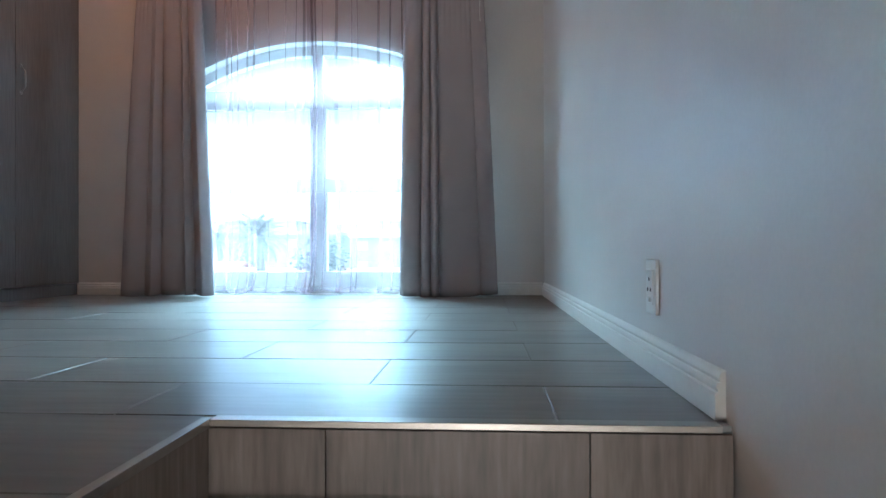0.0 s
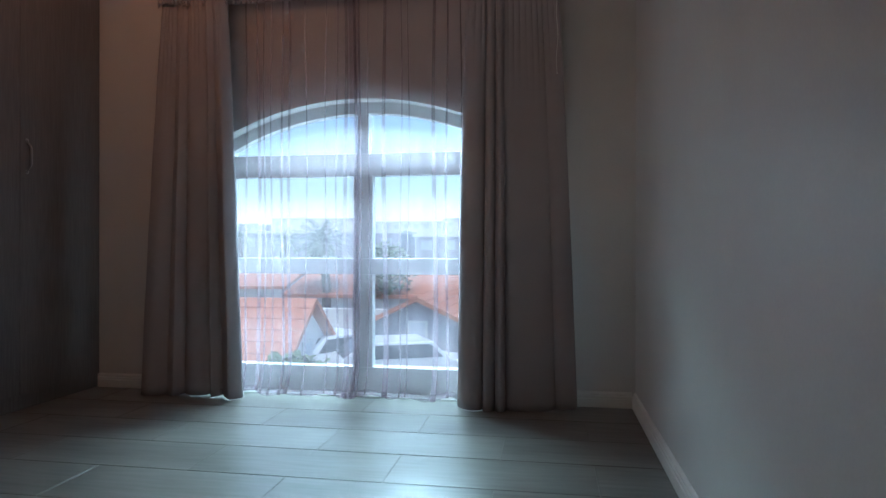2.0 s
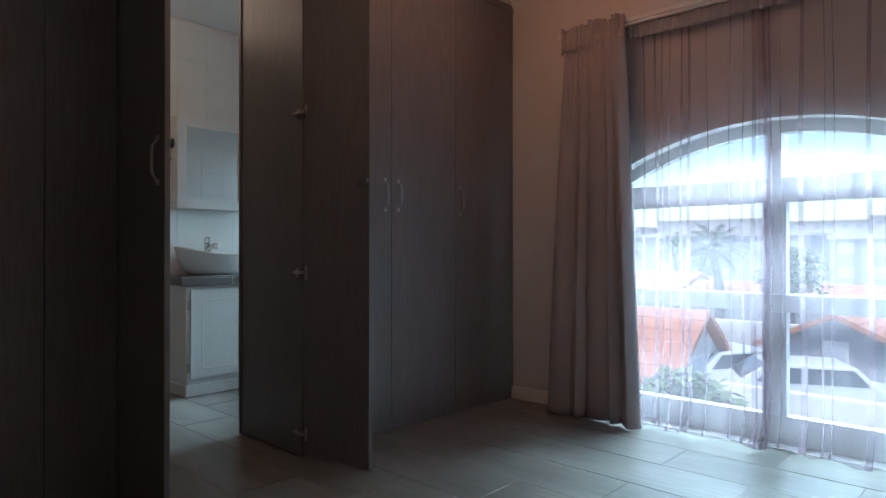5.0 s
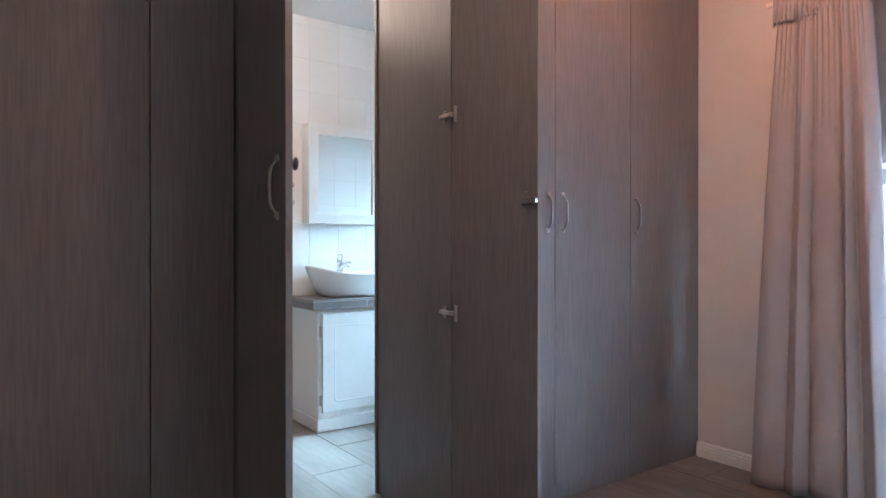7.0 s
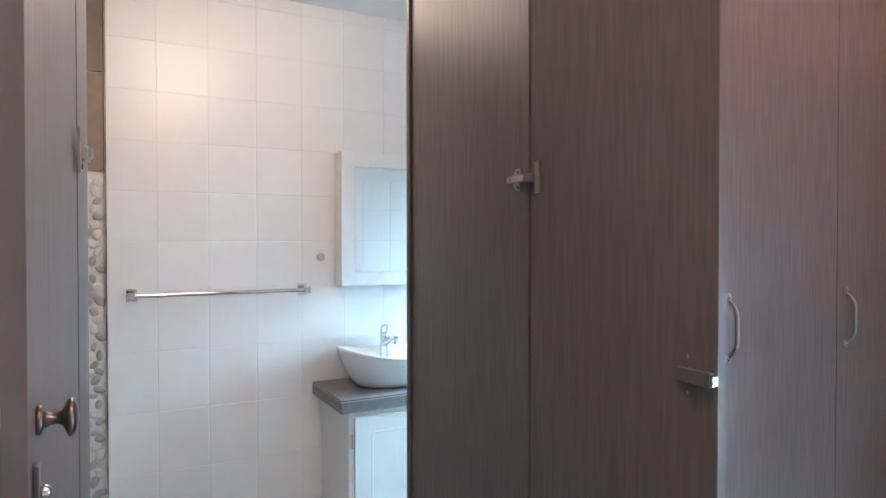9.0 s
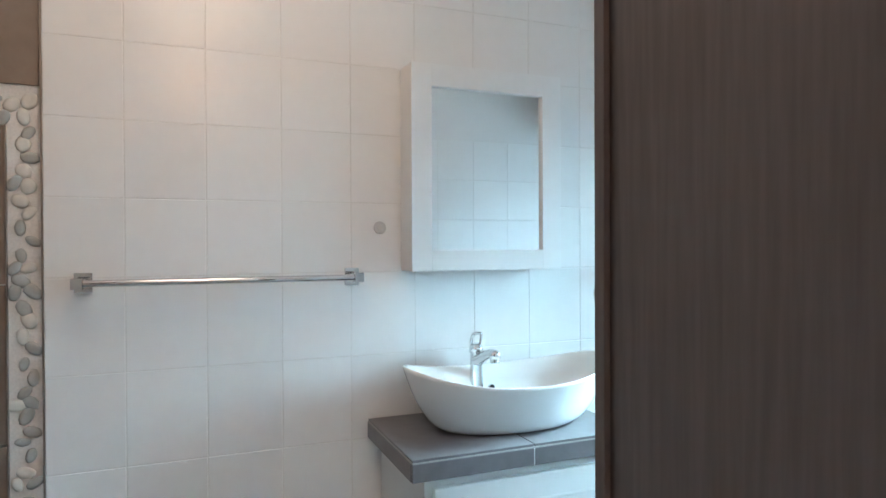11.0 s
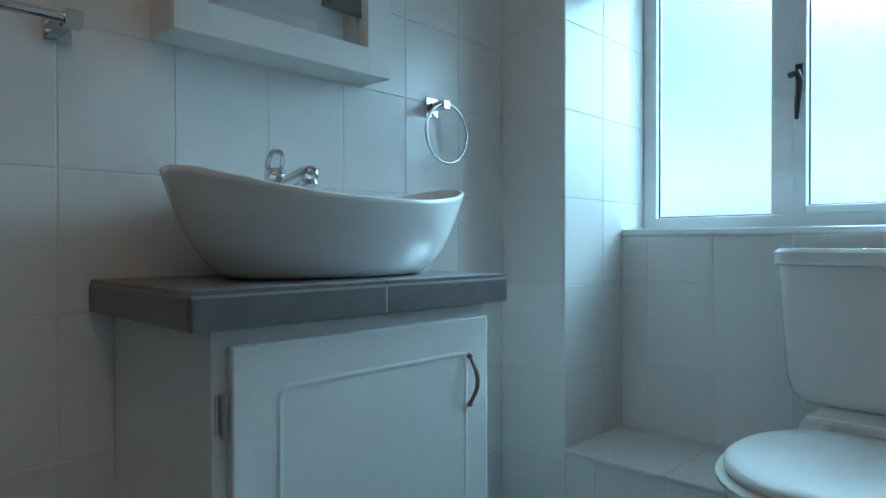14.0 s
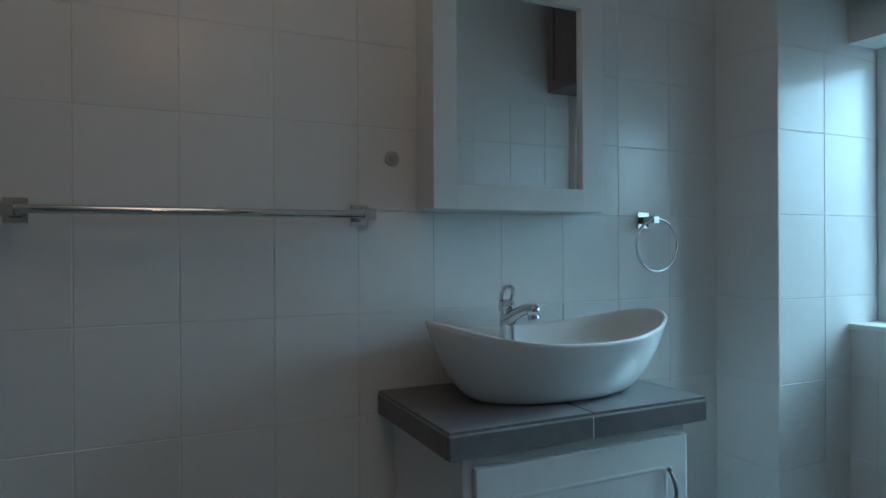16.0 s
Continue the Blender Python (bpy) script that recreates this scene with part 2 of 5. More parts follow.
def loft(bm, rings, closed=True, caps=True):
    """Faces between rings of points that have the same count."""
    made = [[bm.verts.new(p) for p in ring] for ring in rings]
    for a, b in zip(made, made[1:]):
        n = len(a)
        for i in range(n if closed else n - 1):
            bm.faces.new((a[i], a[(i + 1) % n], b[(i + 1) % n], b[i]))
    if caps and closed:
        bm.faces.new(made[0][::-1])
        bm.faces.new(made[-1])


def tube(bm, pts, r, seg=10, closed=False):
    pts = [Vector(p) for p in pts]
    n = len(pts)
    rings = []
    up = Vector((0.13, 0.21, 0.97))
    for i, p in enumerate(pts):
        d = (pts[(i + 1) % n] - pts[i - 1]) if closed else (pts[min(i + 1, n - 1)] - pts[max(i - 1, 0)])
        d.normalize()
        u = d.cross(up).normalized()
        v = d.cross(u).normalized()
        rr = r[i] if isinstance(r, (list, tuple)) else r
        rings.append([p + rr * (math.cos(k * 2 * math.pi / seg) * u + math.sin(k * 2 * math.pi / seg) * v) for k in range(seg)])
    if closed:
        rings.append(rings[0])
    loft(bm, rings, caps=not closed)


def part(name, bm, material, parent=None, label="", bevel=0.0, smooth=False):
    """One mesh object out of a bmesh, under a thing or a part."""
    bmesh.ops.recalc_face_normals(bm, faces=bm.faces)
    if bevel:
        bmesh.ops.bevel(bm, geom=list(bm.edges), offset=bevel, segments=2, affect="EDGES", profile=0.6, clamp_overlap=True)
    me = bpy.data.meshes.new(name)
    if smooth:
        for f in bm.faces:
            f.smooth = True
    bm.to_mesh(me)
    bm.free()
    me.materials.append(material)
    if smooth == "edges":
        me.set_sharp_from_angle(angle=radians(40))
    ob = new(name, me)
    if parent:
        ob.parent = parent
        ob.matrix_parent_inverse = parent.matrix_world.inverted()
    if label:
        ob["label"] = label
    return ob


def block(name, material, dims, parent=None, label="", bevel=0.0):
    bm = bmesh.new()
    box(bm, *dims)
    return part(name, bm, material, parent, label, bevel)


def thing(name, at, label, category, group=""):
    ob = new(name)
    ob.empty_display_size = 0.1
    ob.matrix_world = Matrix.Translation(at)
    bpy.context.view_layer.update()
    return tagged(ob, label, category, group)


def setting(ob, label):
    return tagged(ob, label, kind="structure")


# ---------- the large structure ----------
XR, YW, XF, XB = 0.902, 3.711, -2.075, -4.019      # right wall, window wall, wardrobe fronts, bathroom's far wall
YD0, YD1 = 1.294, 2.071                            # passage through the wardrobes
XJ = -2.606                                        # back of the wardrobes
CEIL = 2.60
BACK = -2.9
STAIR_X, STAIR_Y = 0.083, 0.773                    # corner of the stairwell

# floor slab with the stairwell cut out
bm = bmesh.new()
prism(bm, [(-4.6, BACK), (STAIR_X, BACK), (STAIR_X, STAIR_Y - 0.012), (XR, STAIR_Y - 0.012), (XR, YW), (-2.3, YW), (-2.3, 3.762), (-4.6, 3.762)], -0.25, -0.0018, "z")
floor = setting(part("floor", bm, FLOOR_GROUT), "grey-brown wood-look tiled floor in running bond")

WIN_X, WIN_HALF, SPRING, APEX = -0.534, 0.82, 1.385, 1.60
R_ARCH = (WIN_HALF ** 2 + (APEX - SPRING) ** 2) / (2 * (APEX - SPRING))


def arch(half, top, inset=0.0, steps=24, x0=None, x1=None):
    """Points of the arch from one side to the other, its radius lessened by inset."""
    r, zc = R_ARCH - inset, top - R_ARCH
    a = WIN_X - half if x0 is None else x0
    b = WIN_X + half if x1 is None else x1
    return [(a + (b - a) * i / steps, zc + math.sqrt(r * r - (a + (b - a) * i / steps - WIN_X) ** 2)) for i in range(steps + 1)]


bm = bmesh.new()
hole = [(WIN_X - WIN_HALF, -0.25)] + arch(WIN_HALF, APEX) + [(WIN_X + WIN_HALF, -0.25)]
prism(bm, [(-2.66, -0.25)] + hole + [(XR + 0.2, -0.25), (XR + 0.2, CEIL), (-2.66, CEIL)], YW, YW + 0.25)
setting(part("wall_north", bm, PAINT), "warm grey painted wall with an arched window opening")
setting(block("window_threshold", SILL, (WIN_X - WIN_HALF, WIN_X + WIN_HALF, YW, YW + 0.25, -0.25, 0.004)), "white painted threshold of the arched window")
setting(block("wall_east", PAINT, (XR, XR + 0.2, BACK, YW, -2.9, CEIL)), "warm grey painted plain wall beside the stairs")
setting(block("wall_south", PAINT, (-4.6, XR + 0.2, BACK - 0.2, BACK, -2.9, CEIL)), "warm grey painted wall behind the stairs")
setting(block("ceiling", CEILING, (-4.6, XR + 0.2, BACK - 0.2, YW + 0.25, CEIL, CEIL + 0.15)), "white painted flat ceiling")


def strip(name, profile, a, b, out, material, label):
    """A moulding: profile of (out from the wall, height) drawn from a to b."""
    a, b, out = Vector(a), Vector(b), Vector(out)
    bm = bmesh.new()
    loft(bm, [[p + out * d + Vector((0, 0, h)) for d, h in profile] for p in (a, b)])
    return setting(part(name, bm, material, smooth="edges"), label)


SKIRT = [(0, 0), (0.017, 0), (0.017, 0.040), (0.0165, 0.043), (0.0125, 0.0445), (0.0125, 0.048), (0.0150, 0.050), (0.0150, 0.055), (0.0135, 0.058), (0.0095, 0.0595), (0.0095, 0.063), (0.0110, 0.065), (0.0100, 0.070), (0.006, 0.075), (0.003, 0.077), (0, 0.078)]
strip("baseboard_1", SKIRT, (XR, STAIR_Y + 0.012, 0.001), (XR, YW, 0.001), (-1, 0, 0), TRIM, "cream moulded skirting board along the plain wall")
strip("baseboard_2", SKIRT, (WIN_X + WIN_HALF + 0.03, YW, 0.001), (XR - 0.016, YW, 0.001), (0, -1, 0), TRIM, "cream moulded skirting board below the drape")
strip("baseboard_3", SKIRT, (XF, YW, 0.001), (WIN_X - WIN_HALF - 0.03, YW, 0.001), (0, -1, 0), TRIM, "cream moulded skirting board beside the wardrobe")
COVE = [(0, 0), (0.07, 0), (0.062, -0.012), (0.04, -0.026), (0.022, -0.045), (0.012, -0.066), (0, -0.075)]
strip("trim_1", COVE, (XF, YW, CEIL), (XR, YW, CEIL), (0, -1, 0), CEILING, "white plaster cornice")
strip("trim_2", COVE, (XR, BACK, CEIL), (XR, YW - 0.07, CEIL), (-1, 0, 0), CEILING, "white plaster cornice")

# stairs: treads fall towards the back
stairs = setting(new("stairs"), "tiled stairs with brown risers rising to the bedroom floor")
for i in range(13):
    z, y = -0.18 * i, STAIR_Y - 0.25 * i
    block("tread", FLOOR_GROUT, (STAIR_X, XR, y - 0.262, y - 0.012, z - 0.36, z - 0.18), stairs)
    for x0, x1 in ((STAIR_X + 0.004, 0.2745), (0.2765, 0.685), (0.687, XR - 0.002)):
        block("riser", RISER, (x0, x1, y - 0.022, y - 0.0125, z - 0.178, z - 0.0125), stairs, bevel=0.001)
setting(block("wall_stairwell", RISER, (STAIR_X - 0.12, STAIR_X + 0.004, BACK, STAIR_Y - 0.013, -2.9, -0.0125)), "brown tiled side of the stairwell")
setting(block("stairwell_floor", FLOOR_GROUT, (STAIR_X, XR, BACK, STAIR_Y, -2.9, -2.5)), "grout base at the foot of the stairs")
bm = bmesh.new()
box(bm, STAIR_X + 0.006, XR - 0.018, STAIR_Y - 0.024, STAIR_Y + 0.006, -0.010, 0.001)
setting(part("trim_3", bm, METAL_TRIM, bevel=0.001), "thin metal nosing along the top step")
bm = bmesh.new()
box(bm, STAIR_X - 0.010, STAIR_X + 0.006, BACK, STAIR_Y - 0.012, -0.012, 0.002)
setting(part("trim_4", bm, METAL_TRIM, bevel=0.001), "thin metal nosing along the stairwell")

# bathroom shell
PIL_X, PIL_Y, YN = -3.783, 3.418, 3.762
HEAD, SILL_Z = 1.815, 0.897
setting(block("wall_west", GROUT, (XB - 0.25, XB - 0.0012, 1.332, PIL_Y + 0.6, -0.25, CEIL)), "white tiled bathroom wall behind the basin")
setting(block("wall_pillar", GROUT, (XB - 0.008, PIL_X - 0.0015, PIL_Y + 0.0015, 4.0, -0.25, CEIL)), "white tiled corner pillar")
BWX0, BWX1 = PIL_X, -2.79
bm = bmesh.new()
for d in ((PIL_X - 0.008, XJ, YN + 0.0015, 4.0, -0.25, SILL_Z - 0.02), (PIL_X - 0.008, XJ, YN, 4.0, HEAD, CEIL), (BWX1, XJ, YN, 4.0, SILL_Z - 0.02, HEAD)):
    box(bm, *d)
setting(part("wall_bathroom_north", bm, BATH_PAINT), "white bathroom wall with a window over the toilet")
setting(block("wall_bathroom_east", GROUT, (-2.608, -2.59, YD1 + 0.019, YN + 0.001, -0.25, 1.90)), "white tiled wall behind the wardrobes")
setting(block("wall_bathroom_east_upper", BATH_PAINT, (-2.606, -2.59, YD1 + 0.019, YN - 0.001, 1.90, CEIL)), "white painted upper wall behind the wardrobes")
setting(block("wall_bathroom_east_south", BATH_PAINT, (-2.607, -2.59, BACK, YD0 - 0.019, -0.25, CEIL)), "white painted wall behind the wardrobes")
setting(block("wall_shower", GROUT, (XB - 0.28, XB - 0.02, BACK, 1.332, -0.25, CEIL)), "brown tiled shower wall with pebble band")
setting(block("wall_bathroom_south", BATH_PAINT, (XB - 0.25, XJ - 0.026, 0.0, 0.1, -0.009, CEIL)), "white painted end wall of the shower")
setting(block("ledge", GROUT, (PIL_X, -2.628, PIL_Y + 0.0015, YN, -0.009, 0.2415)), "white tiled pipe ledge behind the toilet")
setting(block("window_sill", SILL, (PIL_X - 0.006, BWX1, YN - 0.006, 3.909, SILL_Z - 0.02, SILL_Z), bevel=0.004), "white sill under the bathroom window")


# ---------- windows ----------
def frame_bar(name, dims, parent, bevel=0.004):
    return block(name, ALU, dims, parent, bevel=bevel)


FY0, FY1 = 3.80, 3.86
win = setting(thing("window_1", (WIN_X, 3.83, 0), "white framed arched window down to the floor", "window"), "white framed arched window with six panes down to the floor")
L0, L1 = WIN_X - WIN_HALF, WIN_X + WIN_HALF
frame_bar("jamb", (L0, L0 + 0.055, FY0, FY1, 0.004, SPRING + 0.02), win)
frame_bar("jamb", (L1 - 0.055, L1, FY0, FY1, 0.004, SPRING + 0.02), win)
frame_bar("bottom_rail", (L0 + 0.055, L1 - 0.055, FY0, FY1, 0.004, 0.145), win)
for z0, z1 in ((0.655, 0.742), (1.196, 1.318)):
    frame_bar("transom", (L0 + 0.055, L1 - 0.055, FY0 - 0.002, FY1 + 0.002, z0, z1), win)
for z0, z1, h in ((0.145, 0.655, 0.055), (0.742, 1.196, 0.055), (1.318, APEX - 0.05, 0.032)):
    frame_bar("mullion", (WIN_X - h, WIN_X + h, FY0, FY1, z0, z1), win)
bm = bmesh.new()
outer, inner = arch(WIN_HALF, APEX), arch(WIN_HALF, APEX, 0.062)
prism(bm, outer + inner[::-1], FY0 - 0.001, FY1 + 0.001)
part("arch_head", bm, ALU, win)
for x0, x1 in ((L0 + 0.05, WIN_X - 0.05), (WIN_X + 0.05, L1 - 0.05)):
    for z0, z1 in ((0.14, 0.66), (0.738, 1.20)):
        p = block("pane", GLASS, (x0, x1, 3.828, 3.833, z0, z1), win)
        p.visible_shadow = False
    bm = bmesh.new()
    prism(bm, [(x0, 1.31)] + arch(0, APEX, 0.05, 12, x0, x1) + [(x1, 1.31)], 3.828, 3.833)
    p = part("pane", bm, GLASS, win)
    p.visible_shadow = False

win2 = setting(thing("window_2", (-3.3, 3.93, SILL_Z), "white aluminium bathroom window with two lights", "window"), "white aluminium bathroom window with a black handle")
G0, G1 = 3.911, 3.961
RAIL = 0.938
frame_bar("jamb", (BWX0, BWX0 + 0.048, G0, G1, SILL_Z, HEAD), win2)
frame_bar("jamb", (BWX1 - 0.05, BWX1, G0, G1, SILL_Z, HEAD), win2)
frame_bar("bottom_rail", (BWX0 + 0.048, BWX1 - 0.05, G0, G1, SILL_Z, RAIL), win2)
frame_bar("top_rail", (BWX0 + 0.048, BWX1 - 0.05, G0, G1, HEAD - 0.045, HEAD), win2)
frame_bar("mullion", (-3.368, -3.302, G0, G1, RAIL, HEAD - 0.045), win2)
for d in ((-3.302, -3.268), (-2.876, -2.84)):
    frame_bar("sash_stile", (d[0], d[1], G0 - 0.012, G1 - 0.01, RAIL, HEAD - 0.045), win2)
frame_bar("sash_rail", (-3.268, -2.876, G0 - 0.012, G1 - 0.01, RAIL, RAIL + 0.024), win2)
frame_bar("sash_rail", (-3.268, -2.876, G0 - 0.012, G1 - 0.01, HEAD - 0.075, HEAD - 0.045), win2)
for d in ((BWX0 + 0.043, -3.363, RAIL - 0.005, HEAD - 0.04), (-3.272, -2.872, RAIL + 0.02, HEAD - 0.07)):
    p = block("pane", OBSCURE_GLASS, (d[0], d[1], 3.934, 3.938, d[2], d[3]), win2)
    p.visible_shadow = False
bm = bmesh.new()
for x0, x1, z0, z1 in ((BWX0 + 0.048, -3.368, RAIL, HEAD - 0.045), (-3.268, -2.876, RAIL + 0.024, HEAD - 0.075)):
    y = 3.932 if x0 < -3.5 else 3.929
    for d in ((x0, x0 + 0.004, z0, z1), (x1 - 0.004, x1, z0, z1), (x0 + 0.004, x1 - 0.004, z0, z0 + 0.004), (x0 + 0.004, x1 - 0.004, z1 - 0.004, z1)):
        box(bm, d[0], d[1], y, y + 0.003, d[2], d[3])
part("glazing_gasket", bm, RUBBER, win2, "thin dark rubber gasket")
HX, HY = -3.285, 3.899
bm = bmesh.new()
box(bm, HX - 0.011, HX + 0.011, HY - 0.012, HY, 1.298, 1.378)
part("handle_plate", bm, RUBBER, win2, "black handle plate", bevel=0.003)
bm = bmesh.new()
tube(bm, [(HX - 0.024, HY - 0.020, 1.345), (HX, HY - 0.026, 1.348), (HX + 0.007, HY - 0.028, 1.322), (HX + 0.001, HY - 0.028, 1.258), (HX - 0.002, HY - 0.026, 1.213)], [0.009, 0.011, 0.011, 0.009, 0.006])
part("window_handle", bm, RUBBER, win2, "black lever handle", smooth=True)


# ---------- wardrobes and the passage doors ----------
def bow_handle(parent, at, out, length=0.165, reach=0.024):
    """A bow handle: a flat-backed bar between two domed round feet; out: the way it stands off."""
    at, out = Vector(at), Vector(out)
    up = Vector((0, 0, 1))
    bm = bmesh.new()
    pts, rad = [], []
    for a, d, r in ((-0.43, 0.003, 0.0030), (-0.39, 0.30, 0.0030), (-0.34, 0.62, 0.0036), (-0.29, 0.86, 0.0044), (-0.22, 0.98, 0.0050), (-0.1, 1.0, 0.0053),
                    (0.1, 1.0, 0.0053), (0.22, 0.98, 0.0050), (0.29, 0.86, 0.0044), (0.34, 0.62, 0.0036), (0.39, 0.30, 0.0030), (0.43, 0.003, 0.0030)):
        pts.append(at + up * (a * length) + out * (0.003 + reach * d))
        rad.append(r)
    tube(bm, pts, rad, 10)
    for s in (-1, 1):
        c = at + up * (s * length * 0.465)
        rod(bm, c, c + out * 0.003, 0.0118, 0.0108, 20)
        rod(bm, c + out * 0.003, c + out * 0.0048, 0.0085, 0.0065, 16)
        ball(bm, c + out * 0.0048, 0.0048, seg=10)
    return part("handle", bm, HANDLE_METAL, parent, "satin nickel bow handle", smooth="edges")


def wardrobe_door(parent, y0, y1, handle_y=None):
    d = block("door", LAMINATE, (XF - 0.018, XF, y0 + 0.0015, y1 - 0.0015, 0.078, 2.50), parent, bevel=0.001)
    if handle_y:
        bow_handle(d, (XF, handle_y, 1.250), (1, 0, 0))
    return d


right_bank = thing("wardrobe", (-2.34, 2.9, 0), "dark wenge built-in wardrobe with closed full-height doors", "wardrobe")
for y0, y1, hy in ((YD1 + 0.021, 2.644, 2.599), (2.644, 3.149, 2.692), (3.149, YW - 0.004, 3.19)):
    wardrobe_door(right_bank, y0, y1, hy)
block("side_panel", LAMINATE, (XJ - 0.006, -2.052, YD1, YD1 + 0.018, 0.006, 2.597), right_bank, bevel=0.001)
block("plinth", LAMINATE, (XF - 0.030, XF - 0.012, YD1 + 0.019, YW - 0.004, 0.001, 0.075), right_bank)
block("top_panel", LAMINATE, (XF - 0.018, XF + 0.004, YD1 + 0.001, YW - 0.004, 2.502, 2.545), right_bank, bevel=0.001)
block("carcass", LAMINATE, (-2.588, XF - 0.032, YD1 + 0.02, YW - 0.004, 0.08, 2.545), right_bank)
block("stop_strip", LAMINATE, (XJ - 0.008, XJ + 0.008, YD1 - 0.008, YD1 - 0.0005, 0.006, 2.497), right_bank, bevel=0.001)
block("top_trim", CEILING, (XF - 0.01, XF + 0.016, YD1 + 0.001, YW - 0.075, 2.546, 2.599), right_bank, "white trim to the ceiling")

left_bank = thing("wardrobe", (-2.34, 0.6, 0), "dark wenge built-in wardrobe beside the bathroom passage", "wardrobe")
for y0, y1, hy in ((1.036, YD0 - 0.021, None), (0.536, 1.036, None), (0.036, 0.536, None), (-0.464, 0.036, None), (-0.964, -0.464, None), (-1.464, -0.964, None)):
    wardrobe_door(left_bank, y0, y1, hy)
block("side_panel", LAMINATE, (XJ - 0.006, -2.052, YD0 - 0.018, YD0, 0.006, 2.597), left_bank, bevel=0.001)
block("plinth", LAMINATE, (XF - 0.030, XF - 0.012, BACK + 0.01, YD0 - 0.019, 0.001, 0.075), left_bank)
block("top_panel", LAMINATE, (XF - 0.018, XF + 0.004, BACK + 0.01, YD0 - 0.001, 2.502, 2.597), left_bank, bevel=0.001)
block("carcass", LAMINATE, (-2.588, XF - 0.032, BACK + 0.01, YD0 - 0.02, 0.08, 2.545), left_bank)
block("header", LAMINATE, (-2.62, -2.054, YD0 + 0.001, YD1 - 0.001, 2.50, 2.597), left_bank, "dark panel over the passage")


def hinge(parent, z, side):
    """A concealed cup hinge, its plate on the side panel and its cup on the open leaf."""
    y = YD1 if side > 0 else YD0
    o = -side
    h = thing_part("hinge", parent)
    x = -2.049
    bm = bmesh.new()
    prism(bm, [(x - 0.052, z - 0.008), (x - 0.04, z - 0.022), (x - 0.03, z - 0.022), (x - 0.028, z + 0.022), (x - 0.04, z + 0.022), (x - 0.052, z + 0.008)], y + o * 0.0005, y + o * 0.004)
    part("plate", bm, STEEL, h, bevel=0.0008)
    bm = bmesh.new()
    loft(bm, [[(px, y + o * py, z + pz) for py, pz in ((e, -w), (e, w), (e + 0.010, w * 0.8), (e + 0.010, -w * 0.8))] for px, e, w in ((x - 0.058, 0.0045, 0.0075), (x - 0.02, 0.006, 0.0078), (x + 0.006, 0.010, 0.0085), (x + 0.022, 0.004, 0.010))])
    part("arm", bm, STEEL, h, bevel=0.001)
    bm = bmesh.new()
    prism(bm, [(x + 0.024, z - 0.031), (x + 0.041, z - 0.031), (x + 0.041, z + 0.031), (x + 0.024, z + 0.031)], y + o * 0.0015, y + o * 0.005)
    part("cup", bm, STEEL, h, bevel=0.0008)
    bm = bmesh.new()
    for px, pz in ((x - 0.045, 0), (x - 0.034, 0.015), (x - 0.034, -0.015)):
        rod(bm, (px, y + o * 0.004, z + pz), (px, y + o * 0.0155 if pz == 0 else y + o * 0.006, z + pz), 0.0035, seg=10)
    part("screw", bm, PEWTER, h)
    return h


def thing_part(name, parent):
    ob = new(name)
    ob.empty_display_size = 0.02
    ob.parent = parent
    ob.matrix_parent_inverse = parent.matrix_world.inverted()
    return ob


def leaf(name, label, hinge_y, tip_y, side, width):
    """An open leaf, hinged at the wardrobe's front and standing out into the room."""
    t = thing(name, (XF + width / 2, hinge_y, 0), label, "door")
    x0, x1 = -2.046, XF + width
    bm = bmesh.new()
    y0, y1 = hinge_y, tip_y
    th = 0.018 * side
    prism(bm, [(x0, y0), (x1 - 0.0015, y1), (x1 - 0.0015, y1 + th), (x0, y0 + th)], 0.016, 2.50, "z")
    part("panel", bm, LAMINATE, t, bevel=0.0008)
    bm = bmesh.new()
    prism(bm, [(x1 - 0.001, y1), (x1 + 0.0005, y1), (x1 + 0.0005, y1 + th), (x1 - 0.001, y1 + th)], 0.016, 2.50, "z")
    part("edge_band", bm, EDGE, t, "lighter worn edge band")
    return t


LEAF_W, LEFT_W = 0.405, 0.455
right_leaf = leaf("passage_door", "dark wenge passage door standing open on cup hinges", YD1 + 0.002, 2.150, 1, LEAF_W)
for z in (0.118, 0.855, 1.592, 2.33):
    hinge(right_leaf, z, 1)
slope_r = (2.150 - YD1) / LEAF_W
bm = bmesh.new()
yl = YD1 + slope_r * (LEAF_W - 0.03)
box(bm, XF + LEAF_W - 0.065, XF + LEAF_W - 0.001, yl - 0.012, yl - 0.001, 1.245, 1.268)
part("latch", bm, LATCH, right_leaf, "grey plastic magnetic latch", bevel=0.002)
bm = bmesh.new()
box(bm, XF + LEAF_W, XF + LEAF_W + 0.006, yl - 0.013, yl + 0.0, 1.249, 1.264)
part("latch_tip", bm, CHROME, right_leaf, "bright latch tip", bevel=0.001)
for z in (1.228, 1.286):
    bm = bmesh.new()
    rod(bm, (XF + LEAF_W - 0.05, yl - 0.004, z), (XF + LEAF_W - 0.05, yl + 0.001, z), 0.0035, seg=10)
    part("screw_cap", bm, STEEL, right_leaf)
bow_handle(right_leaf, (XF + LEAF_W - 0.045, YD1 + slope_r * (LEAF_W - 0.045) + 0.020, 1.256), (0, 1, 0))

